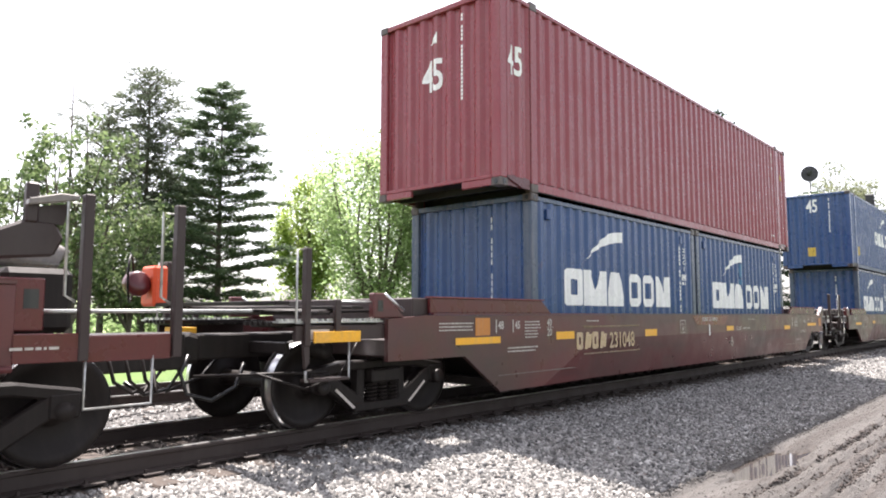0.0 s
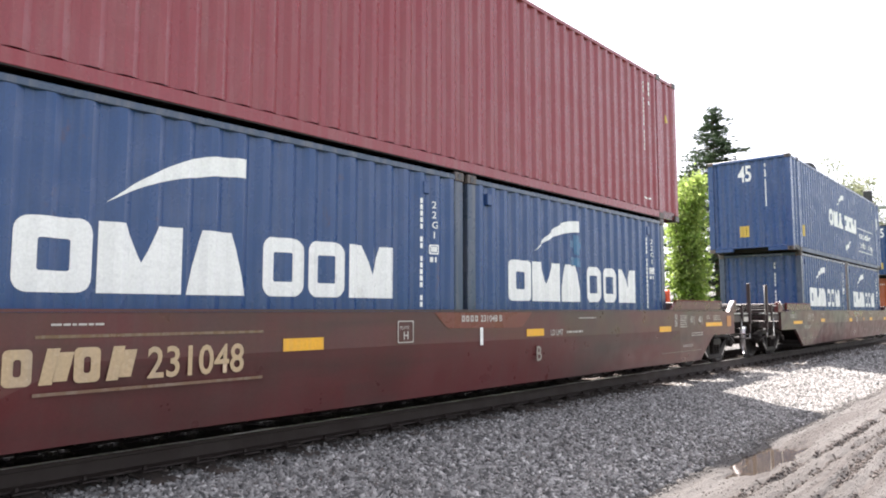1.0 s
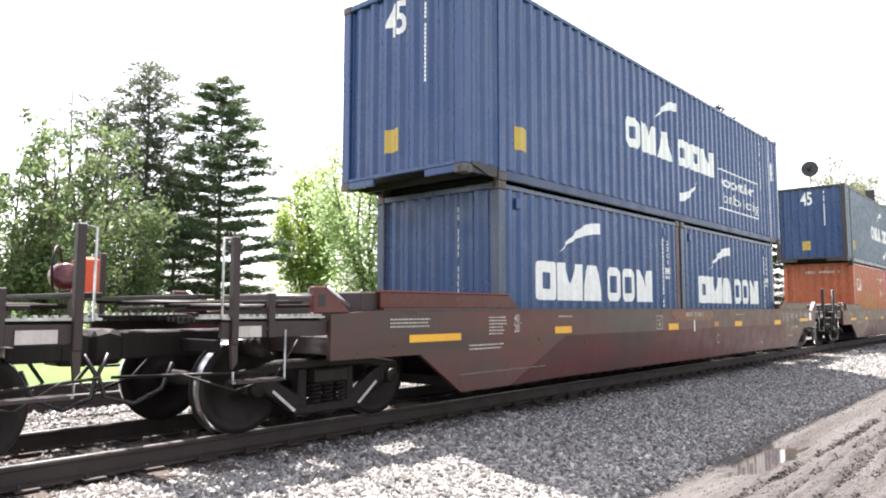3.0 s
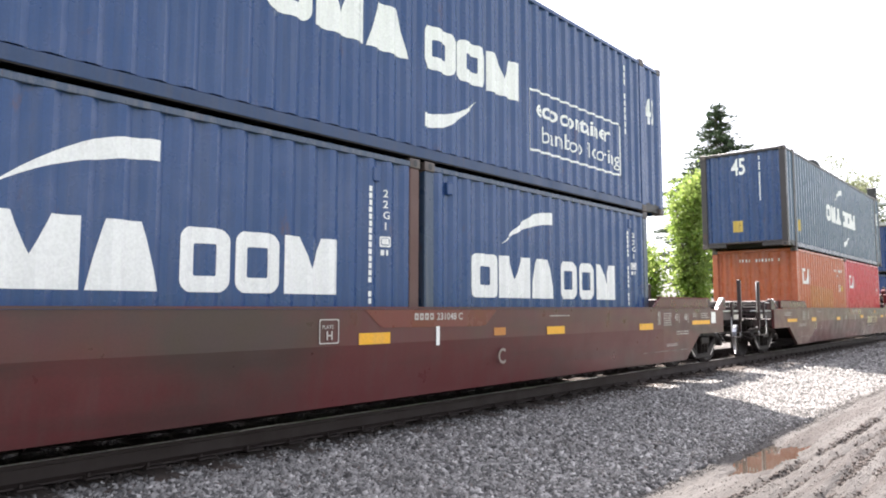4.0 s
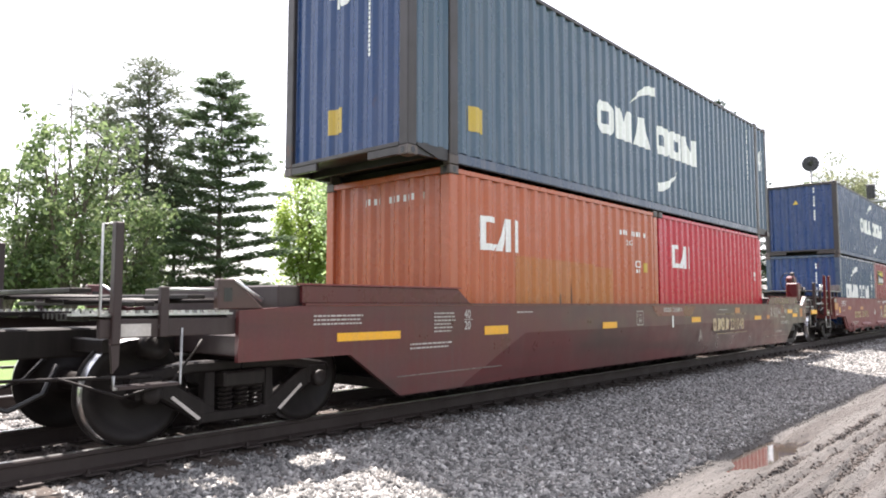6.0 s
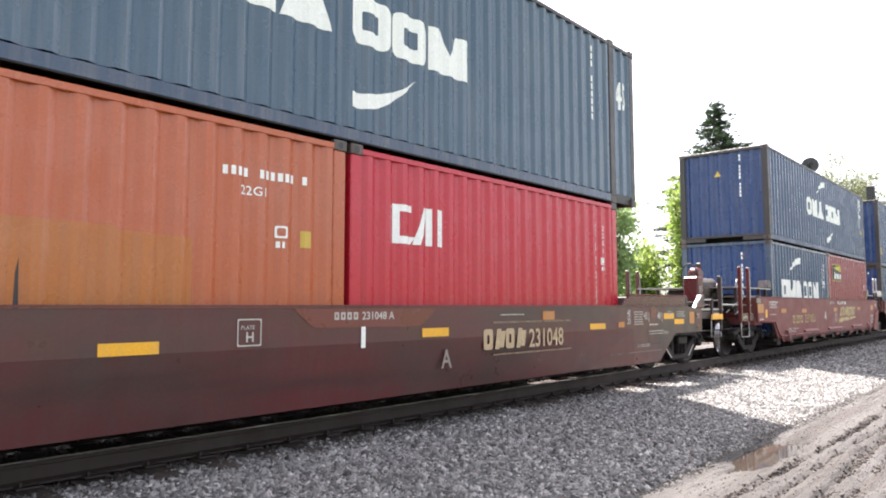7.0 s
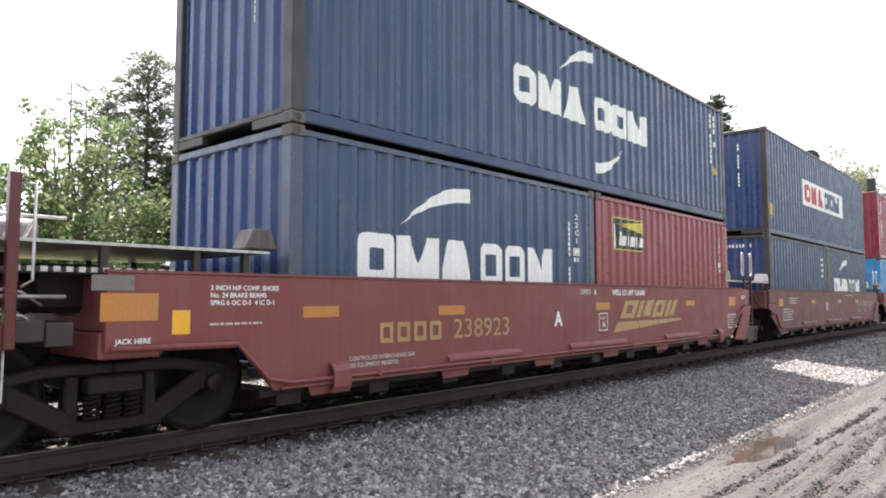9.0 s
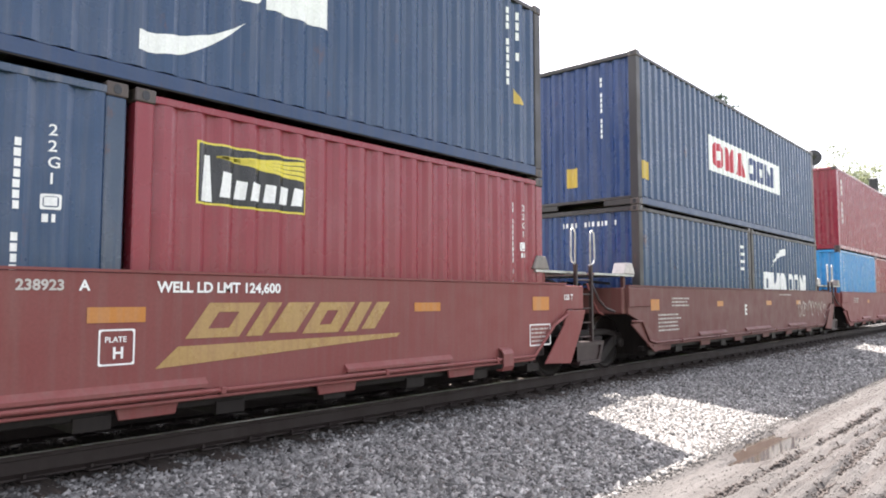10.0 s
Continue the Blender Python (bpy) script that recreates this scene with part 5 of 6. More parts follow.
# ground ------------------------------------------------------------------
def height(x, y):
    """Level of the ground: dirt road with ruts, shoulder, ballast bed, second bed, lawn."""
    if y < 2.9:
        z = -0.43
        if y > -3:
            z += 0.016 * noise.noise(Vector((x * 0.5, y * 4, 0))) + 0.010 * noise.noise(Vector((x * 4, y * 9, 5)))
            for c, w, d in ((2.74, 0.05, -0.02), (2.16, 0.035, -0.075), (1.90, 0.03, -0.05), (1.66, 0.045, -0.085), (1.48, 0.03, -0.05), (1.22, 0.045, -0.09), (1.02, 0.03, -0.05), (0.75, 0.06, -0.08), (0.4, 0.06, -0.06)):
                wob = c + 0.05 * math.sin(x * 0.6 + c * 5) + 0.03 * noise.noise(Vector((x * 1.7, c * 9, 2)))
                if abs(y - wob) < 0.3:
                    broken = 0.65 + 0.6 * noise.noise(Vector((x * 1.1, c * 7, 8)))
                    clod = max(0.0, noise.noise(Vector((x * 5, y * 9, c))) + 0.25)
                    z += d * broken * math.exp(-((y - wob) / w) ** 2) + 0.03 * clod * math.exp(-((abs(y - wob) - 0.075) / 0.055) ** 2)
        px, py = (x - 8.45) / 1.05, (y - 2.55 - 0.05 * math.sin(x * 1.7)) / 0.24
        m = 0.0
        if abs(px) < 2 and abs(py) < 2.2:
            r2 = (px * px + py * py) * (1 + 0.75 * noise.noise(Vector((x * 1.9, y * 6, 3))) + 0.5 * noise.noise(Vector((x * 5, y * 14, 6))))
            m = math.exp(-max(r2, 0.0) ** 2)
        z += (-0.53 - z) * m
        return z
    if y < 5.5:
        u = (y - 2.9) / 2.6
        return -0.43 + 0.19 * (u * u * (3 - 2 * u)) + 0.02 * noise.noise(Vector((x * 1.5, y * 1.5, 0)))
    if y < 8.4:
        return -0.24 + 0.008 * noise.noise(Vector((x * 3, y * 3, 0)))
    if y < 9.8:
        return -0.24 - 0.10 * math.sin((y - 8.4) / 1.4 * math.pi) + 0.02 * noise.noise(Vector((x * 2, y * 2, 0)))
    if y < 12.8:
        return -0.22
    return -0.22 - 0.35 * min(1, (y - 12.8) / 2.5) + 0.05 * noise.noise(Vector((x * 0.1, y * 0.1, 0)))


def axis(spans):
    out = []
    for a, b, s in spans:
        n = max(1, round((b - a) / s))
        out += [a + (b - a) * i / n for i in range(n)]
    return out + [spans[-1][1]]


gx = axis([(-900, -60, 120), (-60, -10, 4), (-10, 2, 0.3), (2, 5, 0.11), (5, 15, 0.065), (15, 24, 0.12), (24, 45, 0.4), (45, 120, 5), (120, 900, 130)])
gy = axis([(-900, -40, 120), (-40, -3, 4), (-3, 0.2, 0.25), (0.2, 0.9, 0.05), (0.9, 2.9, 0.028), (2.9, 5.6, 0.15), (5.6, 12.8, 0.3), (12.8, 20, 0.8), (20, 80, 6), (80, 900, 120)])

DIRT, nt, b = node_mat("packed_dirt", 0.9)
c = ramp(nt, noise_node(nt, 1.2, 6, (0.35, 1.6, 1)), 0.3, 0.75, (0.054, 0.049, 0.045), (0.105, 0.097, 0.091))
# Dark streaks along the road put the shade of its ruts into the colour.
c = blend(nt, ramp(nt, noise_node(nt, 7, 6, (0.3, 2.5, 1)), 0.56, 0.72, (0, 0, 0), (0.5,) * 3), c, (0.05, 0.04, 0.035))
c = blend(nt, ramp(nt, noise_node(nt, 1.7, 7, (0.09, 4.5, 1)), 0.55, 0.62, (0, 0, 0), (0.6,) * 3), c, (0.04, 0.031, 0.027))
c = blend(nt, ramp(nt, noise_node(nt, 60, 3), 0.55, 0.75, (0, 0, 0), (0.5,) * 3), c, (0.16, 0.15, 0.138))
nt.links.new(c, b.inputs["Base Color"])
bump(nt, b, noise_node(nt, 9, 9, (0.14, 2.2, 1), 0.65), 0.8, 0.05)
GRAVEL, nt, b = node_mat("gravel_bed", 0.9)
vor = nt.nodes.new("ShaderNodeTexVoronoi")
vor.inputs["Scale"].default_value = 26
tc = nt.nodes.new("ShaderNodeTexCoord")
nt.links.new(tc.outputs["Object"], vor.inputs["Vector"])
g2 = ramp(nt, vor.outputs["Color"], 0.15, 0.9, (0.04, 0.04, 0.04), (0.17, 0.167, 0.162))
nt.links.new(blend(nt, ramp(nt, noise_node(nt, 0.8, 5), 0.35, 0.7, (0.2,) * 3, (0.8,) * 3), g2, (0.11, 0.10, 0.09)), b.inputs["Base Color"])
bump(nt, b, vor.outputs["Distance"], 1.0, 0.03)
LAWN, nt, b = node_mat("lawn_grass", 0.9)
c = ramp(nt, noise_node(nt, 0.35, 6), 0.3, 0.7, (0.06, 0.13, 0.02), (0.13, 0.22, 0.035))
nt.links.new(blend(nt, ramp(nt, noise_node(nt, 30, 3), 0.3, 0.7, (0.6,) * 3, (1.0,) * 3), (0, 0, 0), c), b.inputs["Base Color"])
bump(nt, b, noise_node(nt, 25, 4), 1.0, 0.05)

verts = [(x, y, height(x, y)) for y in gy for x in gx]
nx = len(gx)
faces, mats = [], []
for j in range(len(gy) - 1):
    ym = (gy[j] + gy[j + 1]) / 2
    for i in range(nx - 1):
        faces.append((j * nx + i, j * nx + i + 1, (j + 1) * nx + i + 1, (j + 1) * nx + i))
        xm = (gx[i] + gx[i + 1]) / 2
        edge = 2.9 + 0.12 * math.sin(xm * 0.9) + 0.08 * math.sin(xm * 2.7)
        mats.append(0 if -7 < ym < edge else 1 if edge <= ym < 13.0 else 2)
me = bpy.data.meshes.new("ground")
me.from_pydata(verts, [], faces)
for m in (DIRT, GRAVEL, LAWN):
    me.materials.append(m)
me.polygons.foreach_set("material_index", mats)
me.shade_smooth()
ground = tagged(new("ground", me), "dirt road beside gravel ballast and a far lawn", "ground", kind="structure")

WATER, nt, b = node_mat("muddy_water", 0.04)
nt.links.new(ramp(nt, noise_node(nt, 2, 3), 0.3, 0.7, (0.042, 0.033, 0.026), (0.062, 0.05, 0.04)), b.inputs["Base Color"])
pud = Shape()
ring_pts = [(8.45 + 1.75 * math.cos(a), 2.55 + 0.40 * math.sin(a), -0.478) for a in [2 * math.pi * i / 40 for i in range(40)]]
pud.add(ring_pts, [tuple(range(40))])
puddle = tagged(new("puddle", pud.mesh("puddle", WATER)), "shallow muddy puddle in a wheel rut", "puddle", kind="structure")

# stones ------------------------------------------------------------------
STONE, nt, b = node_mat("crushed_stone", 0.85)
geo = nt.nodes.new("ShaderNodeNewGeometry")
c = ramp(nt, geo.outputs["Random Per Island"], 0.0, 0.85, (0.048, 0.047, 0.046), (0.33, 0.321, 0.306))
c = blend(nt, ramp(nt, geo.outputs["Random Per Island"], 0.86, 0.97), c, (0.52, 0.505, 0.48))
c = blend(nt, ramp(nt, noise_node(nt, 1.6, 6), 0.5, 0.7, (0, 0, 0), (0.3,) * 3), c, (0.1, 0.09, 0.08))
c = blend(nt, ramp(nt, noise_node(nt, 17, 1), 0.69, 0.73, (0, 0, 0), (0.5,) * 3), c, (0.15, 0.09, 0.065))
nt.links.new(blend(nt, ramp(nt, noise_node(nt, 30, 3), 0.3, 0.7, (0.75,) * 3, (1.0,) * 3), (0, 0, 0), c), b.inputs["Base Color"])

OCT_V = np.array([(1, 0, 0), (-1, 0, 0), (0, 1, 0), (0, -1, 0), (0, 0, 1), (0, 0, -1)], float)
OCT_F = np.array([(0, 2, 4), (2, 1, 4), (1, 3, 4), (3, 0, 4), (2, 0, 5), (1, 2, 5), (3, 1, 5), (0, 3, 5)])
SHARD_V = np.array([(-1, -0.75, -0.7), (0.9, -0.85, -0.75), (1.0, 0.7, -0.6), (-0.8, 0.95, -0.7), (-0.7, -0.6, 0.75), (0.75, -0.9, 0.6), (0.65, 0.7, 0.85), (-0.95, 0.6, 0.65)])
SHARD_F = np.array([(0, 3, 2), (0, 2, 1), (4, 5, 6), (4, 6, 7), (0, 1, 5), (0, 5, 4), (1, 2, 6), (1, 6, 5), (2, 3, 7), (2, 7, 6), (3, 0, 4), (3, 4, 7)])
rng = np.random.default_rng(7)


def stones(name, x0, x1, y0, y1, per_m2, size, base_v, base_f, label, mat=None, fade=0.0, rows=()):
    n = int((x1 - x0) * (y1 - y0) * per_m2)
    px, py = rng.uniform(x0, x1, n), rng.uniform(y0, y1, n)
    if fade:
        keep = py - y0 > fade * rng.random(n) ** 2 + 0.1 * np.sin(px * 2.1) * np.sin(px * 0.7)
        px, py = px[keep], py[keep]
        n = len(px)
    if rows:
        c = rng.choice(rows, n)
        keep = np.sin(px * 1.3 + c * 9) + np.sin(px * 3.1 + c * 4) > -1.15
        py = c + 0.05 * np.sin(px * 0.6 + c * 5) + rng.standard_normal(n) * 0.02
        px, py = px[keep], py[keep]
        n = len(px)
    pz = np.array([height(a, b) for a, b in zip(px, py)])
    s = size * np.minimum(rng.lognormal(0, 0.33, (n, 1, 1)), 1.8) * rng.uniform(0.6, 1.25, (n, 1, 3))
    v = base_v[None] * (1 + 0.32 * rng.standard_normal((n, len(base_v), 1))) * s
    q = rng.standard_normal((n, 4))
    q /= np.linalg.norm(q, axis=1, keepdims=True)
    w, a, bb, cc = q.T
    R = np.stack([1 - 2 * (bb * bb + cc * cc), 2 * (a * bb - cc * w), 2 * (a * cc + bb * w), 2 * (a * bb + cc * w), 1 - 2 * (a * a + cc * cc), 2 * (bb * cc - a * w),
                  2 * (a * cc - bb * w), 2 * (bb * cc + a * w), 1 - 2 * (a * a + bb * bb)], 1).reshape(n, 3, 3)
    v = np.einsum("nij,nkj->nki", R, v) + np.stack([px, py, pz + size * 0.25], 1)[:, None]
    f = base_f[None] + (np.arange(n) * len(base_v))[:, None, None]
    me = bpy.data.meshes.new(name)
    me.vertices.add(n * len(base_v))
    me.vertices.foreach_set("co", v.ravel())
    m = n * len(base_f)
    me.loops.add(m * 3)
    me.loops.foreach_set("vertex_index", f.ravel().astype(np.int32))
    me.polygons.add(m)
    me.polygons.foreach_set("loop_start", np.arange(0, m * 3, 3, dtype=np.int32))
    me.update(calc_edges=True)
    me.materials.append(mat or STONE)
    return tagged(new(name, me), label, "ballast", kind="stuff")


# Stone under the rails is darkened for oil and for the train's shade.
DARKSTONE, nt, b = node_mat("oily_shaded_stone", 0.75)
geo = nt.nodes.new("ShaderNodeNewGeometry")
nt.links.new(ramp(nt, geo.outputs["Random Per Island"], 0.0, 1.0, (0.03, 0.025, 0.022), (0.13, 0.108, 0.095)), b.inputs["Base Color"])
stones("ballast_stones", 1.2, 8.0, 2.82, 5.95, 3000, 0.0172, SHARD_V, SHARD_F, "loose grey crushed stone beside the rails", fade=0.75)
stones("ballast_stones", 8.0, 18.0, 2.82, 5.85, 2100, 0.0185, OCT_V, OCT_F, "loose grey crushed stone beside the rails", fade=0.75)
stones("ballast_stones", 18.0, 46.0, 2.75, 5.6, 650, 0.027, OCT_V, OCT_F, "loose grey crushed stone beside the rails", fade=0.6)
stones("ballast_stones", -9.0, 1.2, 2.82, 5.85, 800, 0.03, OCT_V, OCT_F, "loose grey crushed stone beside the rails", fade=0.75)
stones("oily_shaded_stones", 1.0, 18.0, 5.3, 8.2, 1100, 0.0205, OCT_V, OCT_F, "oily crushed stone under the rails, with the train's shade in its colour", DARKSTONE, fade=0.7)
stones("oily_shaded_stones", 18.0, 46.0, 5.0, 7.0, 420, 0.029, OCT_V, OCT_F, "oily crushed stone under the rails, with the train's shade in its colour", DARKSTONE)
stones("pale_stones", 1.0, 14.0, 7.8, 13.0, 420, 0.028, OCT_V, OCT_F, "loose pale crushed stone between the tracks")
GRIT, nt, b = node_mat("fine_grit", 0.9)
geo = nt.nodes.new("ShaderNodeNewGeometry")
nt.links.new(ramp(nt, geo.outputs["Random Per Island"], 0.0, 1.0, (0.06, 0.055, 0.05), (0.17, 0.158, 0.147)), b.inputs["Base Color"])
stones("road_grit", 3.0, 16.0, 0.6, 2.95, 220, 0.008, OCT_V, OCT_F, "scattered small grit on the dirt road", GRIT)
# Clods are darker than the road: damp, plus the ridges' shaded side.
CLOD, nt, b = node_mat("damp_shaded_clods", 0.95)
geo = nt.nodes.new("ShaderNodeNewGeometry")
nt.links.new(ramp(nt, geo.outputs["Random Per Island"], 0.0, 1.0, (0.022, 0.017, 0.015), (0.095, 0.08, 0.072)), b.inputs["Base Color"])
stones("dirt_clods", 3.0, 22.0, 0.9, 2.4, 400, 0.0145, OCT_V, OCT_F, "damp clods turned up along the wheel ruts, darkened for their shaded sides", CLOD, rows=(2.19, 2.16, 1.90, 1.68, 1.65, 1.62, 1.48, 1.22))
stones("road_grit", 3.0, 20.0, 2.74, 3.3, 2600, 0.011, OCT_V, OCT_F, "fine grit along the road's edge", GRIT, fade=0.25)

# track -------------------------------------------------------------------
RAIL = [(-0.07, -0.18), (0.07, -0.18), (0.07, -0.165), (0.012, -0.145), (0.010, -0.045), (0.036, -0.035), (0.037, -0.010), (0.028, 0.0),
        (-0.028, 0.0), (-0.037, -0.010), (-0.036, -0.035), (-0.010, -0.045), (-0.012, -0.145), (-0.07, -0.165)]


def track(yc, label):
    t = thing("railway_track", (0, yc, 0), label, "track", kind="structure")
    for s in (-1, 1):
        r = part("rail", Shape().prism_x([(s * 0.754 + y, z - 0.001) for y, z in RAIL], -150, 400), RAILSTEEL, t, "rusty rail with a polished head")
        part("rail_head", Shape().box(-150, 400, s * 0.754 - 0.026, s * 0.754 + 0.026, -0.004, 0.001), BRIGHT, r)
    return t


main_track = track(TRACK_Y, "railway track with rusty rails on wooden sleepers")
side_track = track(11.3, "second railway track beyond the train")
SLEEPER = Shape().cham(-1.30, 1.30, -0.115, 0.115, -0.36, -0.182, 0.012).mesh("sleeper", TIMBER)
for tr, x0, n in ((main_track, -6, 96), (side_track, -2, 60)):
    rr = random.Random(3)
    for i in range(n):
        o = part("sleeper", SLEEPER, None, tr, at=(x0 + i * 0.5 + rr.uniform(-0.02, 0.02), rr.uniform(-0.04, 0.04), rr.uniform(-0.045, -0.015)))
        o.rotation_euler.z = radians(90 + rr.uniform(-1, 1))
PLATES = Shape().box(-0.09, 0.09, -0.16, 0.16, -0.186, -0.172).box(-0.06, -0.04, -0.11, -0.08, -0.172, -0.14).box(0.04, 0.06, 0.08, 0.11, -0.172, -0.14).mesh("tie_plate", RAILSTEEL)
for i in range(60):
    for s in (-1, 1):
        part("tie_plate", PLATES, None, main_track, at=(-1 + i * 0.5, s * 0.754, 0))

# trees -------------------------------------------------------------------
def leaf_mat(name, col, col2, trans=0.4):
    m, nt, b = node_mat(name, 0.6)
    geo = nt.nodes.new("ShaderNodeNewGeometry")
    c = ramp(nt, geo.outputs["Random Per Island"], 0, 1, col, col2)
    c = blend(nt, ramp(nt, noise_node(nt, 0.6, 3), 0.35, 0.7, (0.7,) * 3, (1.0,) * 3), (0, 0, 0), c)
    nt.links.new(c, b.inputs["Base Color"])
    tr = nt.nodes.new("ShaderNodeBsdfTranslucent")
    nt.links.new(c, tr.inputs["Color"])
    mx = nt.nodes.new("ShaderNodeMixShader")
    mx.inputs["Fac"].default_value = trans
    nt.links.new(b.outputs["BSDF"], mx.inputs[1])
    nt.links.new(tr.outputs["BSDF"], mx.inputs[2])
    nt.links.new(mx.outputs["Shader"], nt.nodes["Material Output"].inputs["Surface"])
    return m


LEAF = leaf_mat("spring_leaves", (0.26, 0.38, 0.15), (0.55, 0.67, 0.37), 0.82)
LEAF_Y = leaf_mat("yellow_green_leaves", (0.20, 0.30, 0.06), (0.46, 0.56, 0.17), 0.7)
LEAF_D = leaf_mat("mid_green_leaves", (0.065, 0.11, 0.045), (0.27, 0.34, 0.16), 0.55)
LEAF_FAR = leaf_mat("thin_olive_leaves", (0.16, 0.18, 0.10), (0.36, 0.38, 0.24), 0.55)
NEEDLE = leaf_mat("pine_needles", (0.05, 0.085, 0.045), (0.19, 0.25, 0.14), 0.45)
NEEDLE_G = leaf_mat("grey_pine_needles", (0.08, 0.10, 0.065), (0.22, 0.25, 0.17), 0.4)
SPRUCE = leaf_mat("spruce_needles", (0.025, 0.048, 0.024), (0.085, 0.12, 0.065), 0.25)
BARK, nt, b = node_mat("bark", 0.9)
nt.links.new(ramp(nt, noise_node(nt, 6, 6, (3, 3, 0.6)), 0.3, 0.7, (0.05, 0.04, 0.032), (0.16, 0.13, 0.11)), b.inputs["Base Color"])
bump(nt, b, noise_node(nt, 8, 6, (3, 3, 0.6)), 0.8, 0.03)


def leaves_mesh(name, pts, size, mat, aspect=0.55, flat=0.0, along=None):
    """Many small pointed leaves at pts, each turned its own way."""
    n = len(pts)
    d = rng.standard_normal((n, 3))
    if along is not None:
        d = along + 0.45 * d
    d[:, 2] *= 1 - flat
    d /= np.linalg.norm(d, axis=1, keepdims=True)
    e = np.cross(d, rng.standard_normal((n, 3)))
    e /= np.linalg.norm(e, axis=1, keepdims=True)
    s = size * rng.uniform(0.6, 1.4, (n, 1))
    v = np.stack([pts - d * s * 0.5, pts + e * s * aspect * 0.5, pts + d * s * 0.5, pts - e * s * aspect * 0.5], 1)
    me = bpy.data.meshes.new(name)
    me.vertices.add(n * 4)
    me.vertices.foreach_set("co", v.ravel())
    me.loops.add(n * 4)
    me.loops.foreach_set("vertex_index", np.arange(n * 4, dtype=np.int32))
    me.polygons.add(n)
    me.polygons.foreach_set("loop_start", np.arange(0, n * 4, 4, dtype=np.int32))
    me.update(calc_edges=True)
    me.materials.append(mat)
    return me


def limb(sh, a, b, r0, r1, bend, rnd, n=5):
    """A tapered, bent limb from a to b."""
    a, b = Vector(a), Vector(b)
    off = Vector((rnd.uniform(-1, 1), rnd.uniform(-1, 1), rnd.uniform(-0.3, 0.6))) * bend
    pts = [a.lerp(b, i / n) + off * math.sin(math.pi * i / n) for i in range(n + 1)]
    base, k = len(sh.v), 6
    for i, p in enumerate(pts):
        r = r0 + (r1 - r0) * i / n
        way = (pts[min(i + 1, n)] - pts[max(i - 1, 0)]).normalized()
        s = way.cross(Vector((0.31, 0.17, 0.2))).normalized()
        u = way.cross(s)
        for j in range(k):
            t = 2 * math.pi * j / k
            sh.v.append(tuple(p + (s * math.cos(t) + u * math.sin(t)) * r))
    for i in range(n):
        for j in range(k):
            q, w = base + i * k + j, base + i * k + (j + 1) % k
            sh.f.append((q, w, w + k, q + k))
    return pts


def ground_at(dist, az):
    x, y = dist * math.sin(radians(az)), dist * math.cos(radians(az))
    return x, y, height(x, y) - 0.05


def broadleaf(dist, az, high, rad, low, n, mat, seed, label, leaf=0.27, name="tree", airy=0.9, leaders=9):
    """Several leaders rise from a low fork; side shoots on them carry clumps of leaves, with gaps between."""
    rnd = random.Random(seed)
    t = thing(name, ground_at(dist, az), label, "tree", "trees behind the train")
    sh, tips = Shape(), []
    fork = max(0.6, low * 0.9)
    limb(sh, (0, 0, 0), (0, 0, fork + 0.3), 0.022 * high, 0.016 * high, 0.08, rnd, 4)
    for k in range(leaders):
        a = 2 * math.pi * (k + rnd.uniform(-0.35, 0.35)) / leaders
        out = rad * (0.12 if k == 0 else rnd.uniform(0.35, 0.78))
        top = high * (1.0 if k == 0 else 1.0 - 0.42 * (out / rad) ** 1.5 * rnd.uniform(0.5, 1.2))
        tip = Vector((out * math.cos(a), out * math.sin(a), top))
        pts = limb(sh, (0, 0, fork * rnd.uniform(0.8, 1.2)), tip, 0.011 * high, 0.012, 0.06 * high, rnd, 7)
        for m in range(20):
            u = rnd.uniform(0.10, 1.0)
            f = u * 7
            q = pts[int(f)].lerp(pts[min(int(f) + 1, 7)], f - int(f))
            b = a + rnd.uniform(-1.7, 1.7)
            ln = rad * (0.46 * (1 - 0.55 * u) + 0.06) * rnd.uniform(0.55, 1.15)
            e = q + Vector((math.cos(b), math.sin(b), rnd.uniform(0.05, 0.9))) * ln
            if math.hypot(e.x, e.y) > rad * 1.08 or e.z > high * 1.02:
                continue
            sp = limb(sh, q, e, 0.022, 0.006, 0.1 * ln, rnd, 3)
            tips += [(sp[1], 0.5), (sp[2], 1.0), (sp[3], 1.3)]
            for _ in range(2):
                w = sp[rnd.randint(1, 3)]
                tips.append((w + Vector((rnd.uniform(-1, 1), rnd.uniform(-1, 1), rnd.uniform(-0.5, 0.8))) * ln * 0.45, 0.9))
    part("trunk", sh, BARK, t, smooth=True)
    P = np.array([p[:] for p, w in tips])
    W = np.array([w for p, w in tips])
    pick = rng.choice(len(P), n, p=W / W.sum())
    pts = P[pick] + rng.standard_normal((n, 3)) * (0.20 + 0.035 * rad) * (0.8 + 0.5 * airy)
    part("crown", leaves_mesh("crown", pts[pts[:, 2] > 0.2], leaf, mat), None, t)
    return t


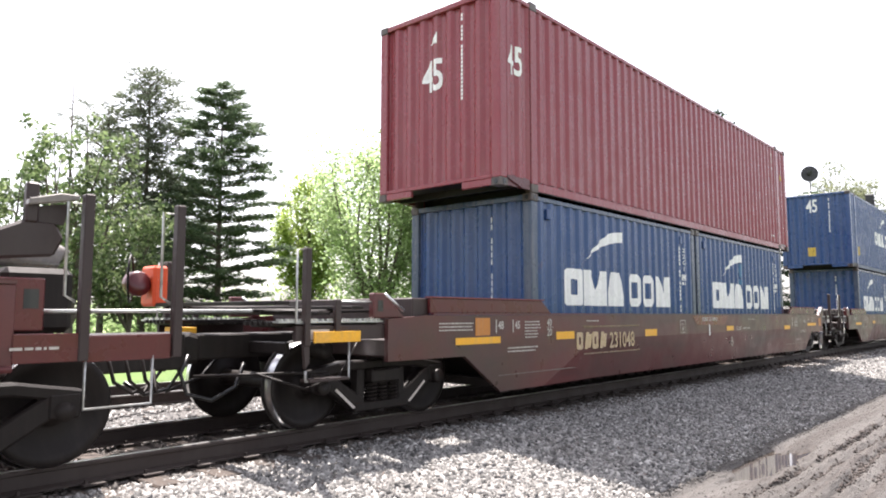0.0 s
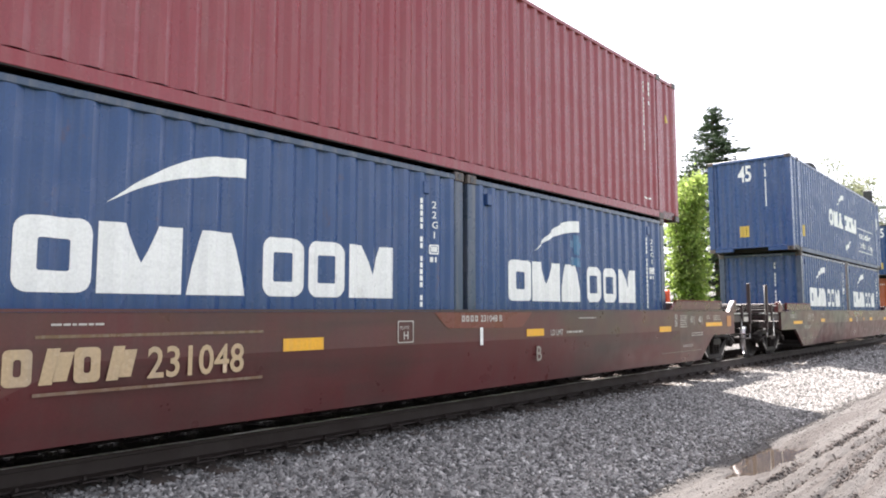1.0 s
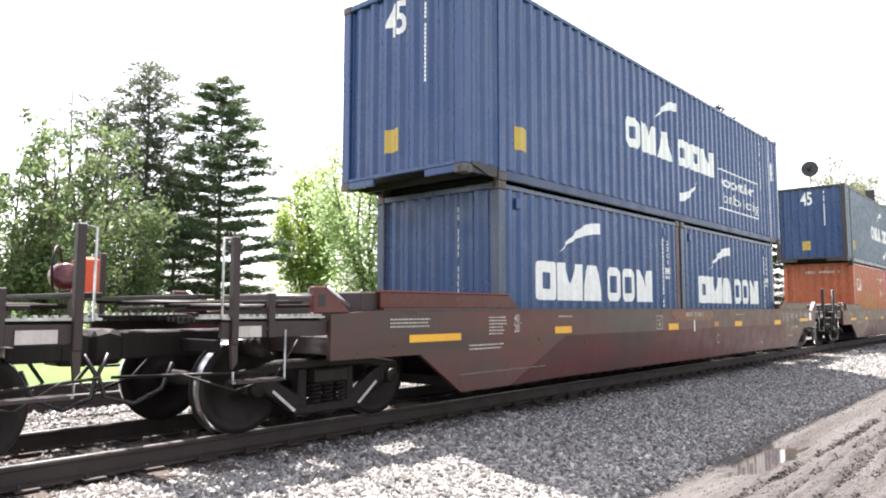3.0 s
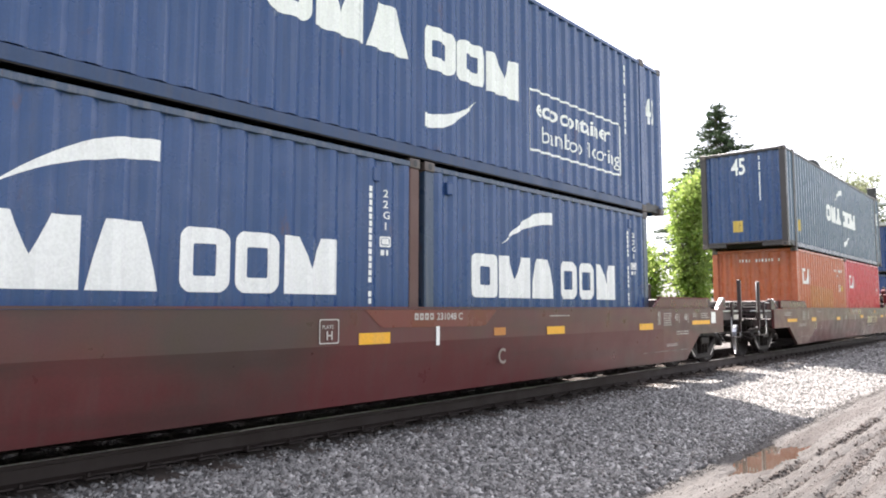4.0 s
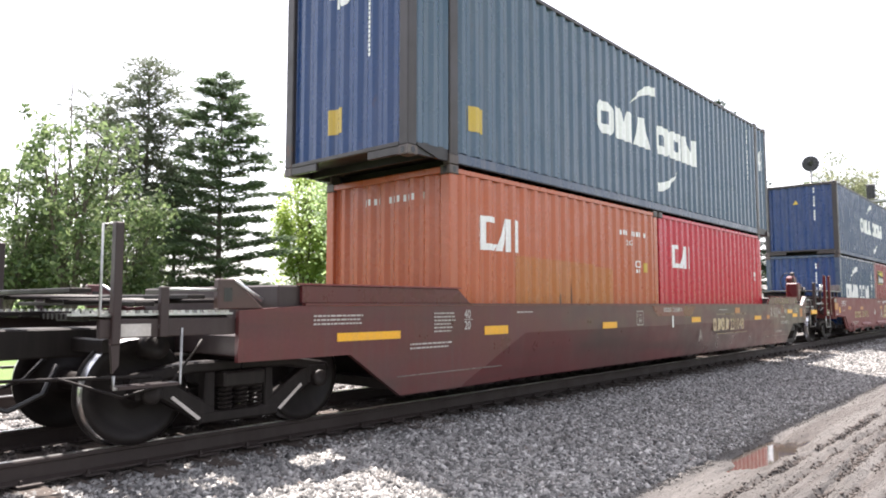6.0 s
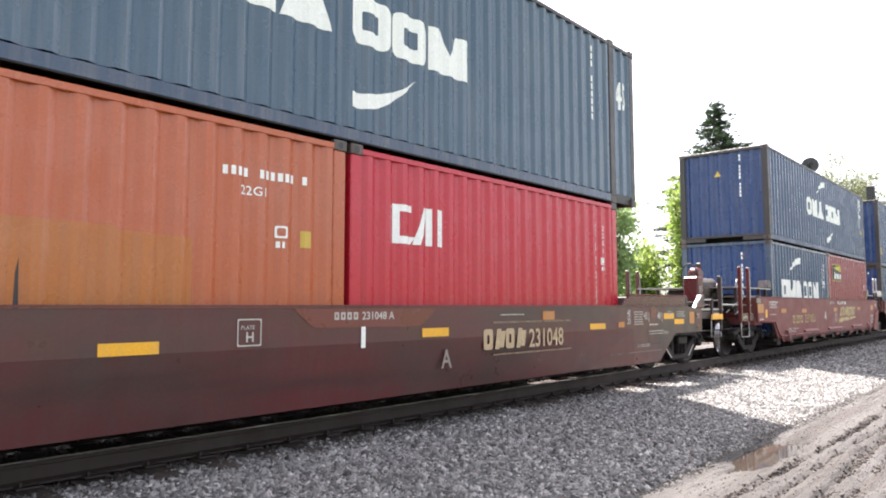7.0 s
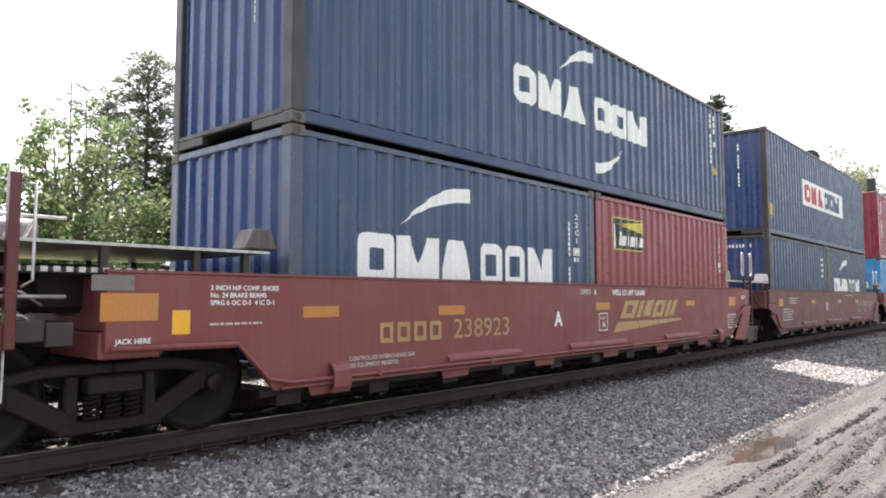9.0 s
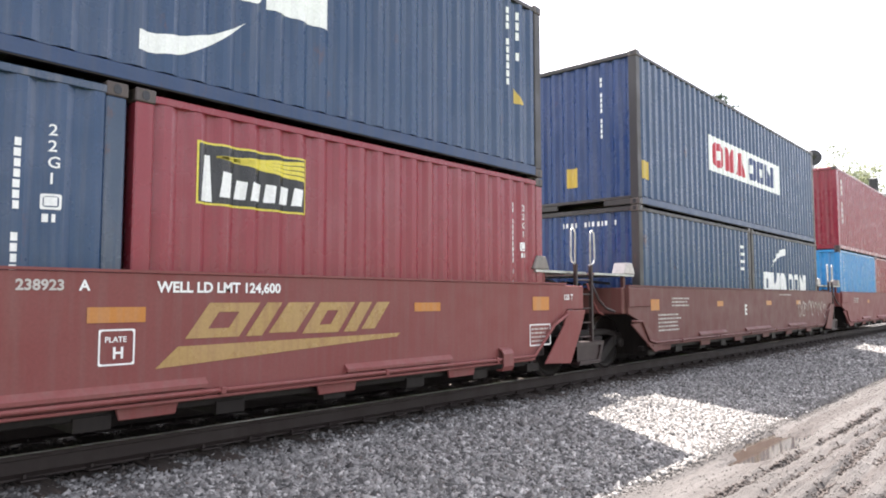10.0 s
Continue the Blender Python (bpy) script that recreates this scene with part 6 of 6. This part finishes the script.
def conifer(dist, az, high, rad, low, whorls, per, n, mat, seed, label, droop=0.0, power=0.9, name="pine_tree", leaf=0.22, ragged=0.25, tuft=1.0, lift=0.0):
    """A straight trunk with whorls of level boughs, each carrying flat sprays of needles."""
    rnd = random.Random(seed)
    t = thing(name, ground_at(dist, az), label, "tree", "trees behind the train")
    sh = Shape()
    limb(sh, (0, 0, 0), (rnd.uniform(-0.15, 0.15), 0, high), 0.016 * high, 0.02, 0.1, rnd, 8)
    P, A, W = [], [], []
    for i in range(whorls):
        u = i / (whorls - 1)
        z = low + (high - low) * u ** 0.92
        reach = rad * ((1 - u) ** power * 0.95 + 0.06)
        if u < 0.25:
            reach *= 0.75 + u
        for k in range(per):
            a = 2 * math.pi * k / per + rnd.uniform(-0.5, 0.5) + i * 1.3
            rr = reach * rnd.uniform(1 - ragged * 1.6, 1 + ragged)
            dz = rr * (0.12 + lift * 2 - droop) + rnd.uniform(-0.12, 0.12)
            tip = Vector((rr * math.cos(a), rr * math.sin(a), z + dz))
            pts = limb(sh, (0, 0, z), tip, 0.045, 0.008, 0.06 * rr, rnd, 5)
            for m in range(2, 12):
                q = m / 11
                c = Vector((0, 0, z)).lerp(tip, q)
                c.z += 0.05 * rr * math.sin(q * 3)
                P.append(c[:])
                A.append((math.cos(a), math.sin(a), 0.25))
                W.append((0.25 + q) * rr + 0.1)
    part("trunk", sh, BARK, t, smooth=True)
    P, A, W = np.array(P), np.array(A), np.array(W)
    pick = rng.choice(len(P), n, p=W / W.sum())
    k = n // 16
    pick = pick[:k]
    heart = P[pick] + rng.standard_normal((k, 3)) * np.array((0.30, 0.30, 0.06)) * tuft
    which = rng.integers(0, k, n)
    pts = heart[which] + rng.standard_normal((n, 3)) * np.array((0.17, 0.17, 0.075)) * tuft
    part("crown", leaves_mesh("crown", pts, leaf, mat, 0.30, 0.4, A[pick][which]), None, t)
    return t


conifer(49, 30.7, 17.4, 4.9, 1.6, 20, 6, 56000, NEEDLE, 4, "dark green white pine with level tiered boughs", power=0.52, ragged=0.22, tuft=1.0, leaf=0.27, lift=0.04)
conifer(52, 25.2, 18.6, 3.3, 3.2, 19, 7, 24000, NEEDLE_G, 9, "sparse ragged pine with open rising branches", power=0.40, ragged=0.4, tuft=1.2, leaf=0.27, lift=0.36)
conifer(50, 22.4, 15.0, 2.9, 3.0, 14, 5, 8000, NEEDLE_G, 19, "thin ragged pine with open branches", power=0.35, ragged=0.5, tuft=1.2, leaf=0.27, lift=0.36)
conifer(53, 27.4, 12.2, 3.6, 1.5, 16, 7, 22000, NEEDLE, 29, "dense dark pine between taller pines", power=0.4, ragged=0.35, tuft=1.4, leaf=0.28)
broadleaf(40, 20.4, 12.6, 3.2, 1.2, 5200, LEAF_D, 11, "leafy young tree with a thin bare top", leaf=0.3, airy=-0.5)
broadleaf(42, 16.6, 9.8, 2.9, 1.5, 3600, LEAF_D, 12, "leafy young tree with loose foliage", leaf=0.3, airy=-0.5)
broadleaf(43, 24.4, 8.0, 2.9, 0.8, 5200, LEAF_D, 13, "dense leafy shrub tree", leaf=0.27, airy=0.0)
broadleaf(44, 18.6, 6.2, 2.8, 0.6, 4500, LEAF_D, 14, "low leafy shrub tree", leaf=0.27, airy=0.0)
broadleaf(58, 37.4, 13.5, 3.2, 0.8, 14000, LEAF_Y, 21, "yellow-green tree in fresh leaf", leaf=0.28)
broadleaf(45, 43.0, 13.8, 4.8, 1.2, 15500, LEAF, 22, "pale green willow-like tree in fresh leaf", leaf=0.25, airy=1.1, leaders=13)
broadleaf(46, 47.6, 14.3, 4.8, 1.2, 15500, LEAF, 23, "pale green tree in fresh leaf", leaf=0.25, airy=1.1, leaders=13)
broadleaf(46, 51.9, 16.0, 5.3, 1.2, 18000, LEAF, 24, "tall pale green tree in fresh leaf", leaf=0.25, airy=1.1, leaders=14)
broadleaf(44, 57.2, 12.8, 4.5, 0.9, 12500, LEAF, 25, "round green tree in fresh leaf", leaf=0.25, airy=1.1, leaders=12)
broadleaf(43, 61.6, 8.8, 2.3, 0.8, 8500, LEAF, 26, "small green tree in fresh leaf")
broadleaf(48, 64.2, 5.8, 1.9, 0.4, 6500, LEAF_Y, 27, "yellow-green shrub in fresh leaf")
broadleaf(47, 68.3, 11.0, 1.5, 0.5, 9000, LEAF_Y, 28, "slim yellow-green tree in fresh leaf")
conifer(64, 70.3, 19.3, 6.0, 2.0, 30, 7, 60000, SPRUCE, 31, "tall dark spruce with a pointed top", droop=0.15, power=0.85, name="spruce_tree", leaf=0.3)
broadleaf(95, 78.0, 20.4, 4.0, 6.0, 9000, LEAF_FAR, 41, "distant tree in thin olive leaf", leaf=0.3)
broadleaf(100, 80.6, 19.0, 3.8, 6.0, 8500, LEAF_FAR, 42, "distant tree in thin leaf", leaf=0.3)
_tw = Shape()
_rn = random.Random(2)
limb(_tw, (0, 0, 0), (0.1, 0.1, 16.9), 0.11, 0.012, 0.2, _rn, 8)
for _i in range(9):
    _z = 8.5 + _i * 0.45
    _a = _rn.uniform(0, 6.28)
    limb(_tw, (0.08, 0.08, _z), (0.9 * math.cos(_a), 0.9 * math.sin(_a), _z + 0.8), 0.03, 0.008, 0.1, _rn, 4)
snag = thing("bare_snag", ground_at(41, 19.8), "thin bare dead trunk among leafy trees", "tree", "trees behind the train")
part("trunk", _tw, BARK, snag, smooth=True)

# undergrowth along the lawn's far edge
_n = 32000
_px = rng.uniform(-10, 58, _n)
_py = 52 + rng.standard_normal(_n) * 1.6 - 0.35 * np.maximum(_px - 15, 0)
_pz = -0.6 + np.abs(rng.standard_normal(_n)) * (1.1 + 0.7 * np.sin(_px * 0.7) ** 2)
hedge = new("hedge", leaves_mesh("hedge", np.stack([_px, np.maximum(_py, 26), _pz], 1), 0.3, LEAF))
tagged(hedge, "low green undergrowth beneath the trees", "hedge", kind="stuff")

# signals -----------------------------------------------------------------
mast = thing("signal_mast", (45, 10.65, height(45, 10.65)), "slim steel signal mast with a round black target", "signal")
part("pole", Shape().tube([(0, 0, 0), (0, 0, 9.3)], 0.07, 12), GALV, mast, smooth=True)
part("target", Shape().lathe_y([(0.0, -0.05), (0.46, -0.05), (0.47, -0.03), (0.47, 0.0), (0.0, 0.0)], 0, 9.75, 28), BLACK, mast, "round black signal target")
mast.rotation_euler.z = radians(-70)
part("hood", Shape().tube([(0, -0.05, 9.8), (0, -0.32, 9.76)], 0.12, 12), BLACK, mast)
part("platform", Shape().box(-0.4, 0.4, -0.35, 0.35, 8.6, 8.64), GALV, mast)
bridge = thing("signal_bridge", (62, 0, -0.3), "galvanised steel signal bridge with lattice truss", "signal bridge")
tr = Shape()
for x in (-0.5, 0.5):
    for z in (7.9, 9.4):
        tr.box(x - 0.06, x + 0.06, -3.0, 11.8, z - 0.06, z + 0.06)
    for i in range(11):
        y = -3.0 + i * 1.345
        tr.tube([(x, y, 7.9), (x, y + 1.345, 9.4)], 0.035, 5)
        tr.tube([(x, y + 1.345, 7.9), (x, y, 9.4)], 0.035, 5)
part("truss", tr, GALV, bridge)
lg = Shape()
for x in (-0.5, 0.5):
    for y in (11.4, 11.8, -3.0, -2.6):
        lg.box(x - 0.06, x + 0.06, y - 0.06, y + 0.06, 0, 9.4)
part("legs", lg, GALV, bridge)
for y in (10.4, 5.0):
    part("signal_head", Shape().box(-0.7, -0.5, y - 0.3, y + 0.3, 9.6, 10.7), BLACK, bridge, "black signal head", bevel=0.05)
part("walkway", Shape().box(-0.5, 0.5, -3, 11.8, 9.46, 9.5), GALV, bridge)
cable = tagged(new("cable", Shape().tube([(45, 10.65, 9.0), (54, 11.0, 8.7), (62, 11.5, 9.1), (90, 12, 8.8), (140, 12.5, 9)], 0.02, 5).mesh("cable", BLACK)), "thin dark cable strung past the signals", "cable")


def motions():
    """The train rolls by; every car, its load and its wheelsets go along."""
    times = [i * 0.5 for i in range(21)]
    sway = {1.0: 0.03, 2.0: 0.04, 2.5: 0.03, 3.0: 0.03, 3.5: 0.03, 4.0: 0.03, 4.5: 0.02, 5.0: 0.04, 5.5: 0.01, 6.0: 0.02, 6.5: 0.03, 7.0: 0.05, 7.5: 0.01, 8.0: 0.09, 8.5: 0.03, 9.0: 0.03, 9.5: -0.05, 10.0: -0.03}
    for ob in MOVED:
        x, y, z = ob.location
        turn = math.degrees(ob.rotation_euler.z)
        walk(ob, [(t, pose(x - gone(t) - sway.get(t, 0.0), y, z, 0, 0, turn)) for t in times])
    steps = [i / 15 for i in range(151)]
    for i, ws in enumerate(SPUN):
        x, y, z = ws.location
        walk(ws, [(t, pose(x, y, z, 0, -math.degrees(gone(t) / WHEEL_R) + 37 * i, 0)) for t in steps])


motions()
